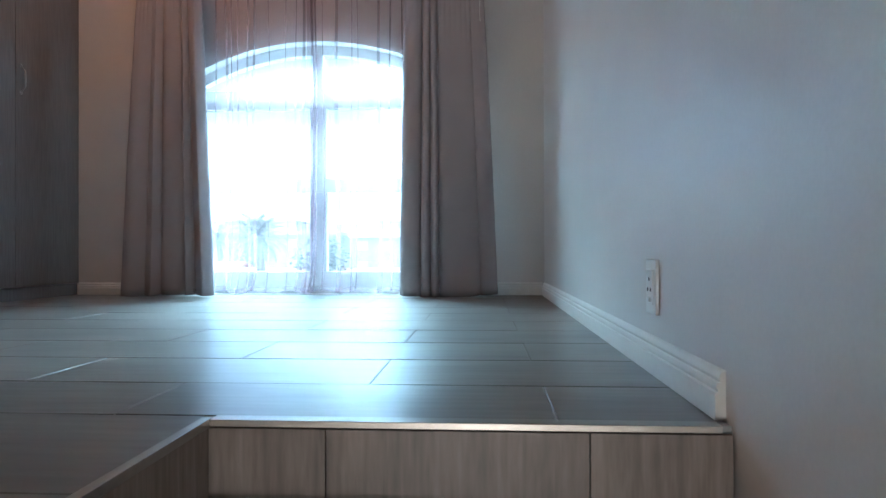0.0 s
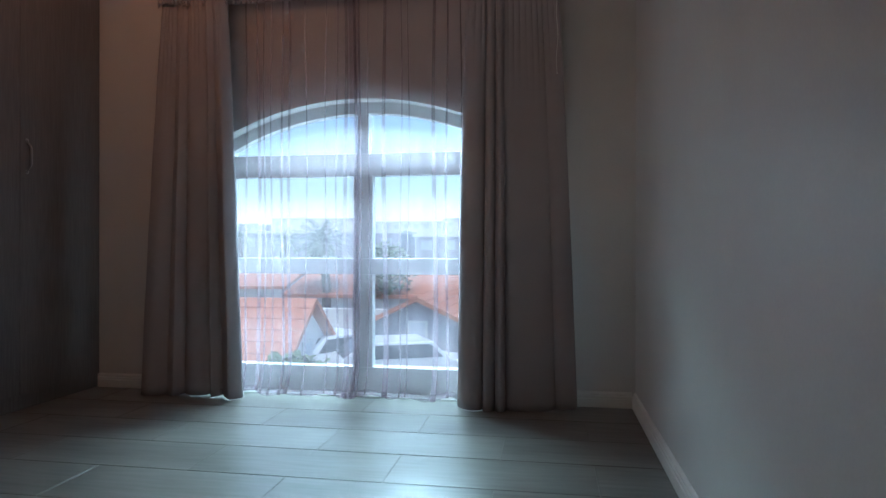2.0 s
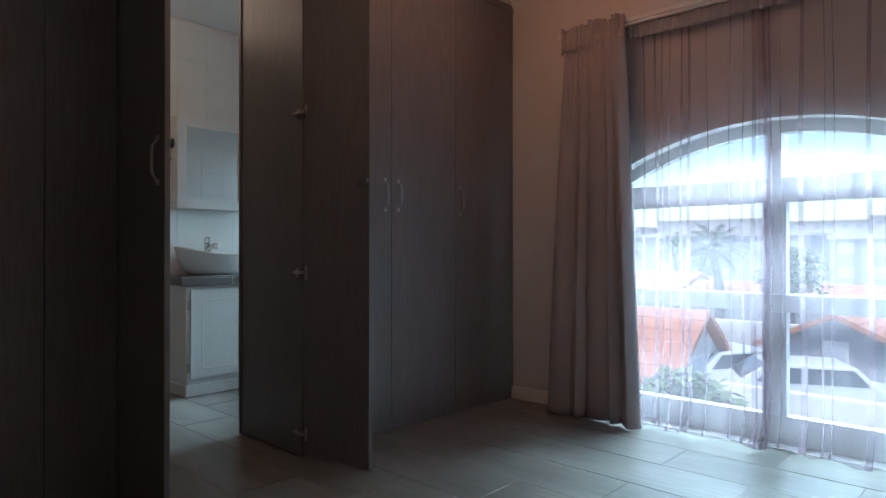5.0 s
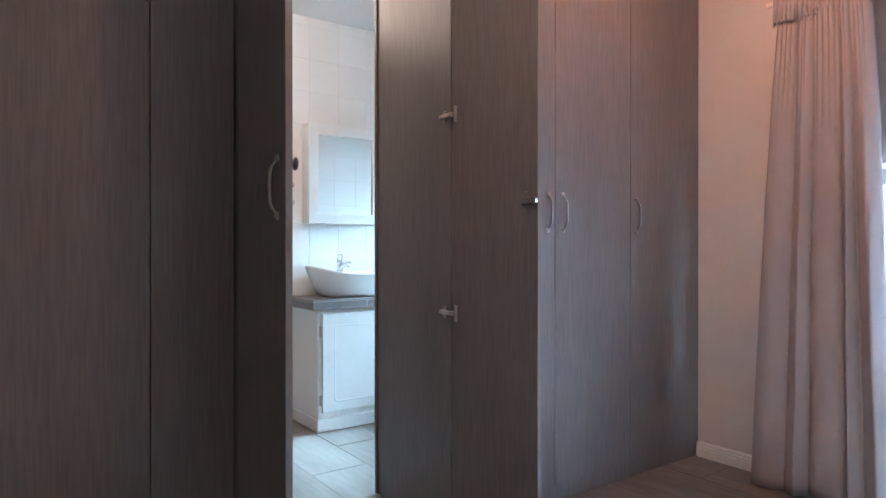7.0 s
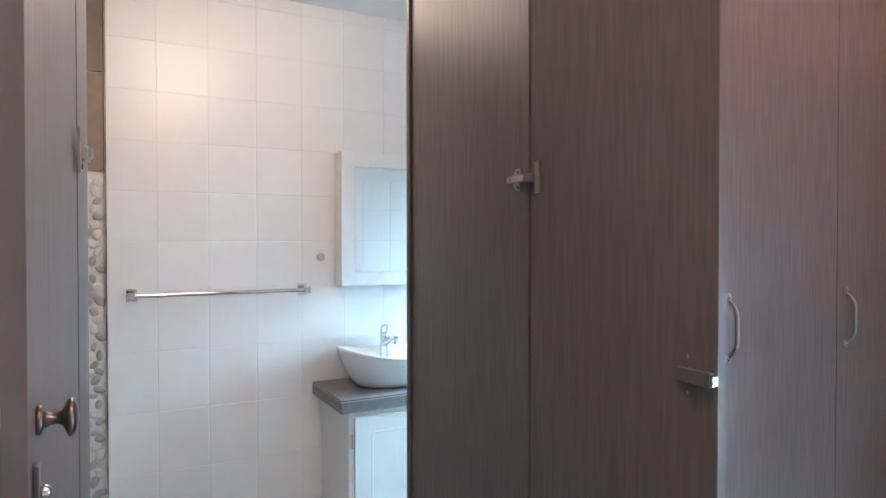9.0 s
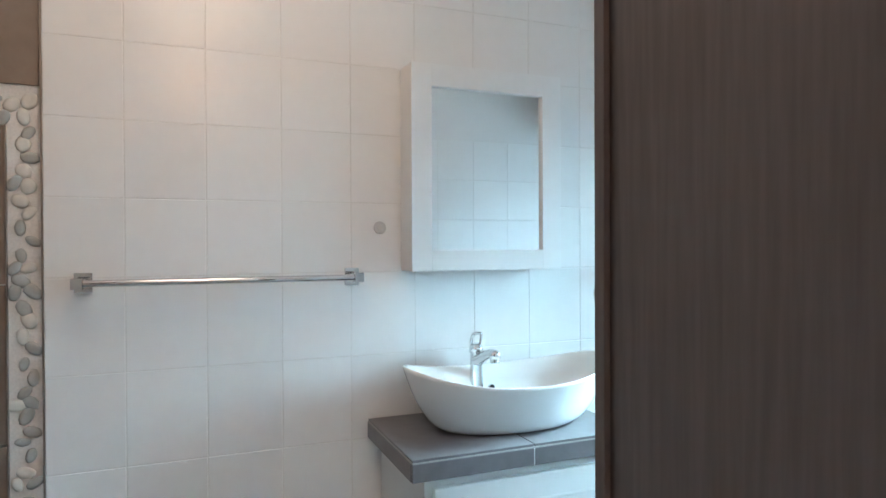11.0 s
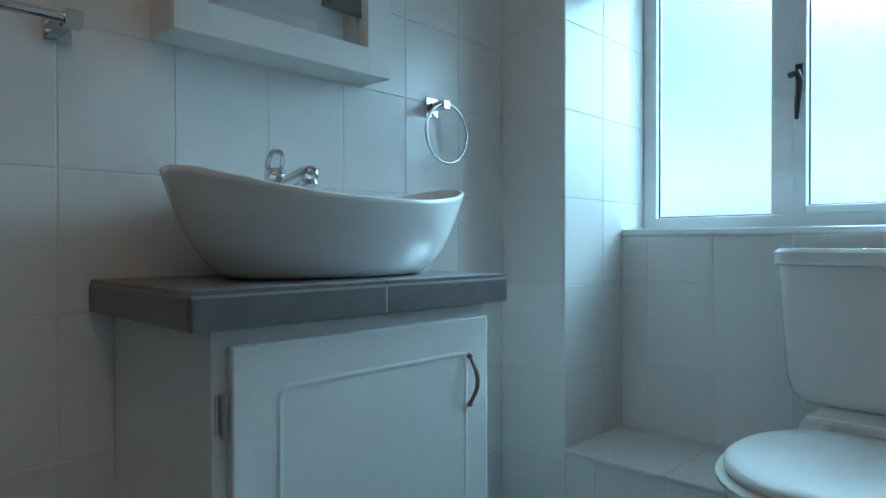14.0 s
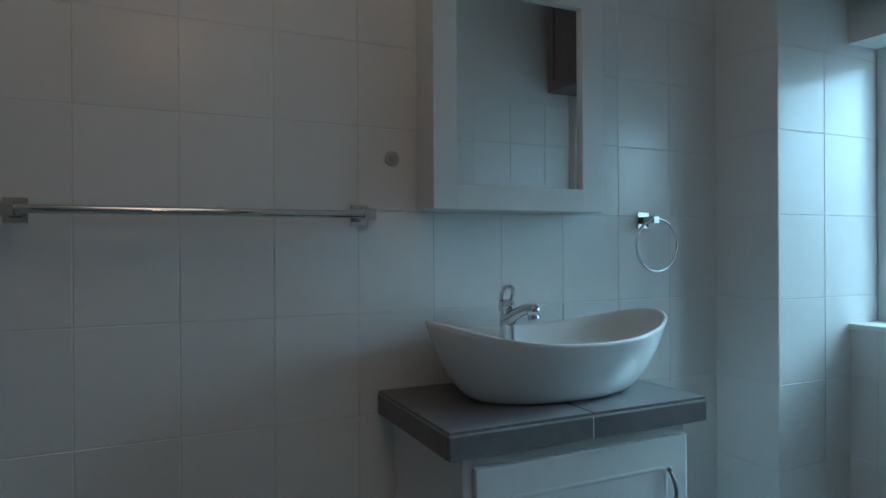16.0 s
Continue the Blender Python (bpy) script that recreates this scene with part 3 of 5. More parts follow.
left_leaf = leaf("passage_door", "dark wenge passage door standing open with a round knob", YD0 - 0.001, 1.272, -1, LEFT_W)
for z in (0.118, 0.855, 1.592, 2.33):
    hinge(left_leaf, z, -1)
yk = 1.275
bm = bmesh.new()
KX = XF + LEFT_W - 0.05
turned = [(0.013, -0.001), (0.013, 0.003), (0.008, 0.005), (0.0055, 0.009), (0.0052, 0.015), (0.0075, 0.019), (0.0155, 0.0225), (0.0175, 0.0245), (0.0165, 0.0275), (0.010, 0.0305), (0.002, 0.0315)]
loft(bm, [[(KX + r * math.cos(2 * math.pi * i / 24), yk + d, 1.312 + r * math.sin(2 * math.pi * i / 24)) for i in range(24)] for r, d in turned])
part("knob", bm, PEWTER, left_leaf, "dark pewter mushroom knob", smooth=True)
bm = bmesh.new()
box(bm, KX + 0.016, KX + 0.032, yk - 0.001, yk + 0.003, 1.232, 1.280)
catch = part("catch", bm, PEWTER, left_leaf, "dark catch plate", bevel=0.001)
bm = bmesh.new()
ball(bm, (KX + 0.024, yk + 0.006, 1.256), 0.0065, seg=16)
part("catch_ball", bm, CHROME, catch, "bright chrome ball", smooth=True)
bow_handle(left_leaf, (XF + LEFT_W - 0.05, 1.253, 1.250), (0, -1, 0), 0.155, 0.017)


# ---------- curtains ----------
def cloth_mesh(name, grid, material, parent, label="", smooth=True, thick=0.0):
    """A sheet through rows of points, with an optional thickness."""
    bm = bmesh.new()
    loft(bm, grid, closed=False)
    ob = part(name, bm, material, parent, label, smooth=smooth)
    if thick:
        s = ob.modifiers.new("thickness", "SOLIDIFY")
        s.thickness, s.offset = thick, 0
    return ob


def eased(f):
    return f * f * (3 - 2 * f)


def drape(top, foot, seed, folds, label, hem_z):
    """A heavy drape: folds are (width, depth, lean) from one side to the other at the hem; they rise into small gathers."""
    y0, z1 = 3.575, 2.165
    t = thing("drape", ((top[0] + top[1]) / 2, y0, hem_z), label, "curtain", "bedroom drapes")
    rnd = random.Random(seed)
    total = sum(w for w, _, _ in folds)
    edges = [sum(w for w, _, _ in folds[:i]) / total for i in range(len(folds) + 1)]
    gathers = [rnd.uniform(0.4, 1.3) for _ in range(40)]
    cols, rows = 170, 46
    grid = []
    for j in range(rows + 1):
        v = j / rows
        e = (1 - v) ** 0.75
        x0, x1 = top[0] + (foot[0] - top[0]) * e, top[1] + (foot[1] - top[1]) * e
        row = []
        for i in range(cols + 1):
            u = i / cols
            k = max(n for n in range(len(folds)) if edges[n] <= u + 1e-9)
            f = (u - edges[k]) / (edges[k + 1] - edges[k])
            _, depth, lean = folds[k]
            # a rounded swell towards the room with a narrow valley on either side
            g = math.sin(math.pi * f) ** 0.62 if 0 < f < 1 else 0.0
            grow = 0.42 + 0.58 * eased(min(1, (1 - v) * 1.5))
            wander = 0.010 * math.sin(3.1 * v + 2 * k + seed) * (1 - v)
            dy = -depth * g * grow + 0.016 * math.sin(5 * u + 2.2 * v + seed)
            dx = lean * math.sin(2 * math.pi * f) * 0.5 * grow + wander * math.sin(math.pi * f)
            # gathers below the heading tape fade out downwards
            fade = max(0.0, (v - 0.62) / 0.38) ** 2
            q = u * 17
            dy += -0.012 * fade * gathers[int(q) % 40] * abs(math.sin(math.pi * q)) ** 0.7
            # creases and a hem that is not quite level
            dy += 0.0016 * math.sin(31 * v + 9 * u + seed) * math.sin(3.1 * u + 1)
            z = hem_z + (z1 - hem_z) * v + (0.008 * math.sin(4.5 * u + seed) - 0.006 * g) * max(0, 1 - v * 12)
            row.append((x0 + (x1 - x0) * u + dx, y0 + 0.012 + dy, z))
        grid.append(row)
    cloth_mesh("cloth", grid, DRAPE, t, thick=0.004)
    # pencil-pleated tape, pinched along its lower edge, with a loose frill above it
    n = 220
    a0, a1 = top[0] - 0.015, top[1] + 0.012
    off = [rnd.uniform(-1, 1) for _ in range(n + 1)]
    rings = []
    for z, d, q in ((2.112, 0.003, 0.5), (2.128, 0.016, 1.2), (2.143, 0.022, 1.0), (2.156, 0.009, 0.4), (2.176, 0.014, 0.5), (2.198, 0.013, 0.5), (2.210, 0.008, 0.5), (2.222, 0.018, 1.3), (2.240, 0.026, 2.0)):
        ring = []
        for i in range(n + 1):
            w = math.sin(i * 0.62 + 1.3 * off[i // 5])
            low = -0.024 * max(0, off[i // 5]) if z < 2.14 else 0
            ring.append((a0 + (a1 - a0) * i / n + 0.004 * q * off[i // 2], 3.562 + d * w * (0.7 + 0.5 * off[i // 6]), z + low + (0.013 * off[i // 6] if z > 2.23 else 0)))
        rings.append(ring)
    cloth_mesh("heading", rings, DRAPE, t, "gathered pencil-pleat heading", thick=0.003)
    return t


drape((-1.60, -1.225), (-1.715, -1.125), 5, ((0.15, 0.030, 0.01), (0.10, 0.052, 0.02), (0.16, 0.040, -0.01), (0.07, 0.060, 0.015), (0.12, 0.062, 0.02)), "greige heavy drape with a gathered heading hanging to the floor", 0.008)
open_drape = drape((0.072, 0.505), (0.022, 0.612), 9, ((0.13, 0.066, -0.02), (0.055, 0.055, -0.01), (0.05, 0.060, 0.0), (0.24, 0.030, -0.02), (0.10, 0.020, 0.0)), "greige heavy drape hanging open almost to the floor", 0.010)


def voile(x0, x1, y, folds, seed, label):
    """A sheer curtain that hangs nearly flat but for a few narrow tucks, (place, width), where it lies threefold."""
    rnd = random.Random(seed)
    t = thing("voile_curtain", ((x0 + x1) / 2, y, 0.02), label, "curtain", "voile curtains")
    plan, x = [], x0
    for place, width in list(folds) + [(x1, 0)]:
        steps = max(2, int((place - x) / 0.012))
        plan += [(x + (place - x) * i / steps, 0.0, 0.0, 0.0) for i in range(steps)]
        if width:
            # the tuck runs forward, back and forward again; its width opens towards the hem
            plan += [(place, 0.0, 0.0, 0.0), (place, 1.0, 0.002, width), (place, 0.25, 0.006, width), (place, 0.1, 0.007, width), (place, 1.0, 0.011, width)]
            x = place + width
        else:
            plan.append((x1, 0.0, 0.0, 0.0))
    rows = 44
    grid = []
    for j in range(rows + 1):
        v = j / rows
        flare = max(0.0, 1 - v * 9) ** 2
        wide = 0.75 + 0.5 * (1 - v)
        row = []
        for i, (px, along, off, width) in enumerate(plan):
            xx = px + along * width * wide + 0.006 * math.sin(2.3 * v * 3 + px * 21 + seed)
            w = math.sin(px * 34 + seed + 0.7 * math.sin(px * 13))
            yy = y + off + 0.012 * w * (0.5 + 0.5 * (1 - v)) + 0.006 * math.sin(px * 71 + seed)
            # the hem swings out over the floor in loose waves
            yy -= flare * (0.035 + 0.045 * (0.5 + 0.5 * math.sin(px * 17 + 2 * seed)))
            zz = 0.012 + 2.118 * v + flare * (0.010 * math.sin(px * 29 + seed) + 0.012)
            row.append((xx, yy, zz))
        grid.append(row)
    cloth_mesh("cloth", grid, SHEER, t, smooth=False)
    cloth_mesh("hem", [[(p[0], p[1] - 0.002, p[2] + dz) for p in grid[0]] for dz in (0.001, 0.030)], SHEER, t, "doubled hem", smooth=False)
    n = 200
    off = [rnd.uniform(-1, 1) for _ in range(n + 1)]
    cloth_mesh("heading", [[(x0 + (x1 - x0) * i / n, y - 0.004 + 0.005 * math.sin(i * 0.9 + off[i // 4]), z + 0.003 * off[i // 3] * (z > 2.18)) for i in range(n + 1)] for z in (2.122, 2.132, 2.15, 2.17, 2.185, 2.197)], SHEER_TAPE, t, "denser gathered tape", thick=0.002)
    return t


voile(-1.30, -0.50, 3.652, ((-1.16, 0.012), (-1.092, 0.020), (-1.046, 0.007), (-1.005, 0.010), (-0.952, 0.014), (-0.915, 0.020), (-0.815, 0.006), (-0.70, 0.005), (-0.64, 0.010), (-0.60, 0.026), (-0.545, 0.012)), 21, "white voile curtain over one half of the arched window")
voile(-0.575, 0.20, 3.668, ((-0.555, 0.014), (-0.52, 0.010), (-0.470, 0.006), (-0.395, 0.026), (-0.295, 0.007), (-0.257, 0.006), (-0.125, 0.024), (-0.055, 0.014), (0.02, 0.008), (0.08, 0.012)), 34, "white voile curtain over the other half of the window")
rail = thing("curtain_rail", (-0.55, 3.66, 2.23), "beige double curtain rail on the wall above the window", "curtain rail")
for y in (3.60, 3.662):
    bm = bmesh.new()
    prism(bm, [(y - 0.008, 2.205), (y + 0.008, 2.205), (y + 0.009, 2.226), (y - 0.009, 2.226)], -1.66, 0.60, "x")
    part("track", bm, TRIM, rail, bevel=0.002)
for x in (-1.5, -0.9, -0.2, 0.45):
    block("bracket", TRIM, (x - 0.012, x + 0.012, 3.592, YW, 2.227, 2.233), rail)

# loose draw cord of the heading tape
bm = bmesh.new()
tube(bm, [(0.512 + 0.004 * math.sin(k * 0.9), 3.545 - 0.003 * math.sin(k * 0.6), 2.125 - 0.034 * k) for k in range(15)], 0.0014, 6)
cord = part("cord", bm, SILL, open_drape, "thin white draw cord", smooth=True)
bm = bmesh.new()
ball(bm, (0.512 + 0.004 * math.sin(12.6), 3.545 - 0.003 * math.sin(8.4), 1.646), 0.0035, (1, 1, 1.5), seg=8)
part("knot", bm, SILL, cord, smooth=True)

# ---------- socket and switch ----------
sock = thing("socket_outlet", (XR, 1.21, 0.19), "white plastic wall socket plate above the skirting", "socket")
block("plate", WHITE_PLASTIC, (XR - 0.009, XR - 0.0005, 1.156, 1.236, 0.128, 0.248), sock, bevel=0.003)
block("insert", WHITE_PLASTIC, (XR - 0.012, XR - 0.009, 1.171, 1.221, 0.150, 0.226), sock, bevel=0.002)
for y, z in ((1.196, 0.205), (1.184, 0.182), (1.208, 0.182)):
    bm = bmesh.new()
    rod(bm, (XR - 0.0128, y, z), (XR - 0.0118, y, z), 0.0042, seg=12)
    part("pin_hole", bm, DARK_HOLE, sock)
block("rocker", WHITE_PLASTIC, (XR - 0.016, XR - 0.012, 1.184, 1.208, 0.156, 0.166), sock, bevel=0.001)
sw = thing("light_switch", (XR, 1.26, 1.05), "white plastic light switch plate on the plain wall", "switch")
block("plate", WHITE_PLASTIC, (XR - 0.010, XR - 0.0005, 1.222, 1.300, 0.982, 1.105), sw, bevel=0.003)
block("rocker", WHITE_PLASTIC, (XR - 0.014, XR - 0.010, 1.248, 1.274, 1.02, 1.066), sw, bevel=0.0015)

# ceiling lamp of the bedroom
for lx, ly in ((-0.95, 1.76), (-1.45, 2.80)):
    cl = thing("ceiling_light", (lx, ly, CEIL), "small warm bulb in a white ceiling holder", "lamp", "bedroom ceiling lights")
    bm = bmesh.new()
    rod(bm, (lx, ly, CEIL - 0.001), (lx, ly, CEIL - 0.03), 0.045, 0.03, 24)
    part("holder", bm, WHITE_PLASTIC, cl, bevel=0.002)


# ---------- bathroom things ----------
def ellipse_ring(cx, cy, z, rx, ry, n=48, power=2.0, lift=None):
    out = []
    for i in range(n):
        a = 2 * math.pi * i / n
        c, s = math.cos(a), math.sin(a)
        px, py = abs(c) ** (2 / power) * (1 if c >= 0 else -1), abs(s) ** (2 / power) * (1 if s >= 0 else -1)
        out.append((cx + rx * px, cy + ry * py, z + (lift(px, py) if lift else 0)))
    return out


vanity = thing("vanity_cabinet", (-3.82, 2.55, 0), "white lacquered vanity cabinet with one panelled door", "cabinet")
VX, VY0, VY1 = -3.622, 2.249, 2.858
block("body", LACQUER, (XB + 0.002, VX, VY0, VY1, 0.07, 0.724), vanity, bevel=0.003)
block("plinth", LACQUER, (XB + 0.004, VX + 0.008, VY0 - 0.006, VY1 + 0.006, 0.001, 0.075), vanity, bevel=0.004)
bm = bmesh.new()
D0, D1, Z0, Z1 = 2.272, 2.852, 0.115, 0.700
vs = box(bm, VX, VX + 0.018, D0, D1, Z0, Z1)
door = part("door", bm, LACQUER, vanity, bevel=0.004)
bm = bmesh.new()
# raised moulding round the door's panel: an arched-corner groove
P0, P1, PZ0, PZ1 = 2.352, 2.784, 0.175, 0.628


def round_rect(y0, y1, z0, z1, r, n=5):
    out = []
    for cy, cz, a0 in ((y1 - r, z1 - r, 0), (y0 + r, z1 - r, 90), (y0 + r, z0 + r, 180), (y1 - r, z0 + r, 270)):
        for k in range(n + 1):
            a = radians(a0 + 90 * k / n)
            out.append((cy + r * math.cos(a), cz + r * math.sin(a)))
    return out


loft(bm, [[(VX + 0.018 + h, y, z) for y, z in round_rect(P0 + d, P1 - d, PZ0 + d, PZ1 - d, 0.022)] for d, h in ((-0.005, 0.0002), (-0.002, 0.0010), (0.0, 0.0012), (0.002, 0.0010), (0.006, 0.0002))], caps=False)
part("moulding", bm, LACQUER, door, smooth=True)
bm = bmesh.new()
hy, hz0, hz1 = 2.793, 0.523, 0.622
tube(bm, [(VX + 0.020 + 0.022 * math.sin(math.pi * i / 10), hy, hz0 + (hz1 - hz0) * i / 10) for i in range(11)], [0.0035 + 0.0015 * math.sin(math.pi * i / 10) for i in range(11)], 8)
for z in (hz0, hz1):
    ball(bm, (VX + 0.021, hy, z), 0.0065, seg=10)
part("handle", bm, PEWTER, door, "dark pewter bow handle", smooth=True)
for z in (0.60, 0.19):
    bm = bmesh.new()
    rod(bm, (VX + 0.010, D0 - 0.007, z - 0.032), (VX + 0.010, D0 - 0.007, z + 0.032), 0.005, seg=10)
    box(bm, VX, VX + 0.004, D0 - 0.018, D0 - 0.004, z - 0.03, z + 0.03)
    part("hinge", bm, STEEL, vanity, "small nickel butt hinge")

CX0, CY0, CY1, CZ0, CZ1 = -3.592, 2.206, 2.905, 0.728, 0.786
counter = thing("countertop", (-3.81, 2.55, CZ0), "grey tiled countertop over the vanity cabinet", "countertop")
block("core", GREY_GROUT, (XB + 0.002, CX0 - 0.0095, CY0 + 0.0095, CY1 - 0.0095, CZ0 + 0.001, CZ1 - 0.0075), counter)
block("grout_line", GREY_GROUT, (XB + 0.003, CX0 - 0.001, CY0 + 0.001, CY1 - 0.001, CZ1 - 0.0102, CZ1 - 0.0072), counter, "pale grout line under the top tiles")
for y0, y1 in ((CY0 + 0.0015, 2.5605), (2.5635, CY1 - 0.0015)):
    block("tile", GREY_TILE, (XB + 0.002, CX0 - 0.003, y0 + 0.001, y1, CZ1 - 0.007, CZ1), counter, bevel=0.0012)
    block("tile", GREY_TILE, (CX0 - 0.009, CX0, y0, y1, CZ0, CZ1 - 0.0105), counter, bevel=0.0012)
block("joint", GROUT, (CX0 - 0.0095, CX0 - 0.0007, 2.5603, 2.5637, CZ0 + 0.001, CZ1 - 0.0108), counter, "pale grout joint")
block("tile", GREY_TILE, (XB + 0.002, CX0 - 0.011, CY0, CY0 + 0.009, CZ0, CZ1 - 0.0105), counter, bevel=0.0012)
block("tile", GREY_TILE, (XB + 0.002, CX0 - 0.011, CY1 - 0.009, CY1, CZ0, CZ1 - 0.0095), counter, bevel=0.0012)

# vessel basin: an oval bowl whose two ends rise
BX, BY = -3.803, 2.598
bm = bmesh.new()
rise = lambda px, py: 0.051 * (abs(py) ** 2.3) + 0.003 * (1 - abs(py))
rings = []
for t in (0.0, 0.03, 0.12, 0.25, 0.4, 0.55, 0.7, 0.85, 0.95, 1.0):
    g = t ** 0.57
    rx, ry = 0.110 + (0.192 - 0.110) * g, 0.210 + (0.341 - 0.210) * g
    rings.append(ellipse_ring(BX, BY, 0.787 + 0.143 * t, rx, ry, lift=lambda px, py, t=t: t * t * rise(px, py)))
rings.append(ellipse_ring(BX, BY, 0.787 + 0.146, 0.187, 0.336, lift=rise))
rings.append(ellipse_ring(BX, BY, 0.787 + 0.141, 0.181, 0.329, lift=rise))
for t in (0.9, 0.7, 0.5, 0.3, 0.15, 0.06):
    g = t ** 0.5
    rings.append(ellipse_ring(BX + 0.008, BY, 0.812 + 0.114 * t, 0.03 + 0.142 * g, 0.05 + 0.284 * g, lift=lambda px, py, t=t: t * t * rise(px, py)))
loft(bm, rings)
basin = tagged(part("basin", bm, CERAMIC, smooth=True), "white ceramic oval vessel basin with raised ends on the counter", "basin")
bm = bmesh.new()
rod(bm, (-3.80, BY, 0.8165), (-3.80, BY, 0.820), 0.026, 0.022, 24)
part("drain", bm, CHROME, basin, "chrome drain", bevel=0.001)
bm = bmesh.new()
ov = Vector((-3.925, BY - 0.005, 0.868))
rod(bm, ov, ov + Vector((0.010, 0, 0.004)), 0.012, 0.011, 20)
part("overflow_ring", bm, CHROME, basin, "chrome overflow ring", bevel=0.001)
bm = bmesh.new()
rod(bm, ov + Vector((0.009, 0, 0.0036)), ov + Vector((0.0115, 0, 0.0045)), 0.0085, seg=16)
part("overflow_hole", bm, DARK_HOLE, basin, "dark overflow hole")

tap = thing("basin_tap", (-3.945, 2.545, 0.88), "chrome single-lever tap at the back of the basin", "tap")
TX, TY = -3.94, 2.548
bm = bmesh.new()
rod(bm, (TX, TY, 0.855), (TX, TY, 0.905), 0.024, 0.022, 24)
rod(bm, (TX, TY, 0.905), (TX, TY, 0.985), 0.021, 0.019, 24)
part("body", bm, CHROME, tap, smooth="edges")
bm = bmesh.new()
tube(bm, [(TX, TY, 0.958), (TX + 0.03, TY + 0.002, 0.966), (TX + 0.065, TY + 0.005, 0.985), (TX + 0.10, TY + 0.008, 0.995), (TX + 0.118, TY + 0.009, 0.990)], [0.020, 0.019, 0.0165, 0.0155, 0.015], 16)
ball(bm, (TX + 0.117, TY + 0.009, 0.992), 0.0185, (1, 1, 0.95))
rod(bm, (TX + 0.112, TY + 0.009, 0.996), (TX + 0.120, TY + 0.009, 0.968), 0.016, 0.0145, 16)
part("spout", bm, CHROME, tap, smooth="edges")
bm = bmesh.new()
rod(bm, (TX, TY, 0.984), (TX, TY, 0.988), 0.0225, 0.0235, 24)
rod(bm, (TX, TY, 0.988), (TX, TY, 1.006), 0.0235, 0.0215, 24)
ball(bm, (TX, TY, 1.005), 0.0210, (1, 1, 0.5))
pts = []
for i in range(20):
    a = 2 * math.pi * i / 20
    c, s = math.cos(a), math.sin(a)
    c, s = math.copysign(abs(c) ** 0.5, c), math.copysign(abs(s) ** 0.5, s)
    pts.append((TX + 0.002 + 0.007 * c, TY + (0.0170 - 0.002 * c) * s, 1.028 + 0.0195 * c))
tube(bm, pts, 0.0056, 8, closed=True)
part("lever", bm, CHROME, tap, "chrome loop lever", smooth=True)

mirror = thing("mirror_cabinet", (-3.96, 2.585, 1.25), "white framed mirror cabinet on the tiled wall above the basin", "mirror")
MX, M0, M1, MZ0, MZ1 = -3.910, 2.320, 2.850, 1.252, 1.893
block("body", LACQUER, (XB + 0.001, MX - 0.021, M0, M1, MZ0, MZ1), mirror, bevel=0.002)
q0, q1, r0, r1 = 2.386, 2.780, 1.315, 1.824
for name, d in (("stile", (M0, q0, MZ0, MZ1)), ("stile", (q1, M1, MZ0, MZ1)), ("rail", (q0, q1, MZ0, r0)), ("rail", (q0, q1, r1, MZ1))):
    block(name, LACQUER, (MX - 0.020, MX, d[0], d[1], d[2], d[3]), mirror, bevel=0.0008)
block("mirror_glass", MIRROR, (MX - 0.018, MX - 0.013, q0 - 0.001, q1 + 0.001, r0 - 0.001, r1 + 0.001), mirror, "clear silvered mirror glass")


def square_mount(bm, y, z, reach, size=0.022):
    box(bm, XB, XB + 0.008, y - size, y + size, z - size * 1.2, z + size * 1.2)
    box(bm, XB + 0.008, XB + reach, y - 0.011, y + 0.011, z - 0.011, z + 0.011)


tr = thing("towel_rail", (-3.96, 1.78, 1.236), "chrome towel rail with square mounts on the tiled wall", "towel rail")
for y, out in ((1.424, -1), (2.157, 1)):
    bm = bmesh.new()
    square_mount(bm, y, 1.236, 0.056)
    part("mount", bm, CHROME, tr, bevel=0.0012)
    bm = bmesh.new()
    box(bm, XB + 0.055, XB + 0.082, y + out * 0.006 - 0.014, y + out * 0.006 + 0.014, 1.222, 1.250)
    part("end_cap", bm, CHROME, tr, bevel=0.0012)
bm = bmesh.new()
rod(bm, (XB + 0.068, 1.424, 1.236), (XB + 0.068, 2.157, 1.236), 0.0095, seg=20)
part("bar", bm, CHROME, tr, smooth="edges")

ring = thing("towel_ring", (-3.97, 3.094, 1.235), "chrome towel ring on a square wall mount", "towel ring")
bm = bmesh.new()
square_mount(bm, 3.094, 1.236, 0.066)
part("mount", bm, CHROME, ring, bevel=0.0012)
bm = bmesh.new()
tube(bm, [(XB + 0.056, 3.104 + 0.082 * math.sin(2 * math.pi * i / 40), 1.158 + 0.082 * math.cos(2 * math.pi * i / 40)) for i in range(40)], 0.0042, 8, closed=True)
part("ring", bm, CHROME, ring, smooth=True)

cap = thing("blanking_plate", (XB, 2.250, 1.388), "round plastic blanking cap on the tiled wall", "cap")
bm = bmesh.new()
rod(bm, (XB, 2.250, 1.388), (XB + 0.004, 2.250, 1.388), 0.021, 0.019, 28)
part("disc", bm, CAP_GREY, cap, bevel=0.001)
bm = bmesh.new()
rod(bm, (XB + 0.004, 2.250, 1.388), (XB + 0.0065, 2.250, 1.388), 0.009, 0.008, 20)
part("screw", bm, STEEL, cap)

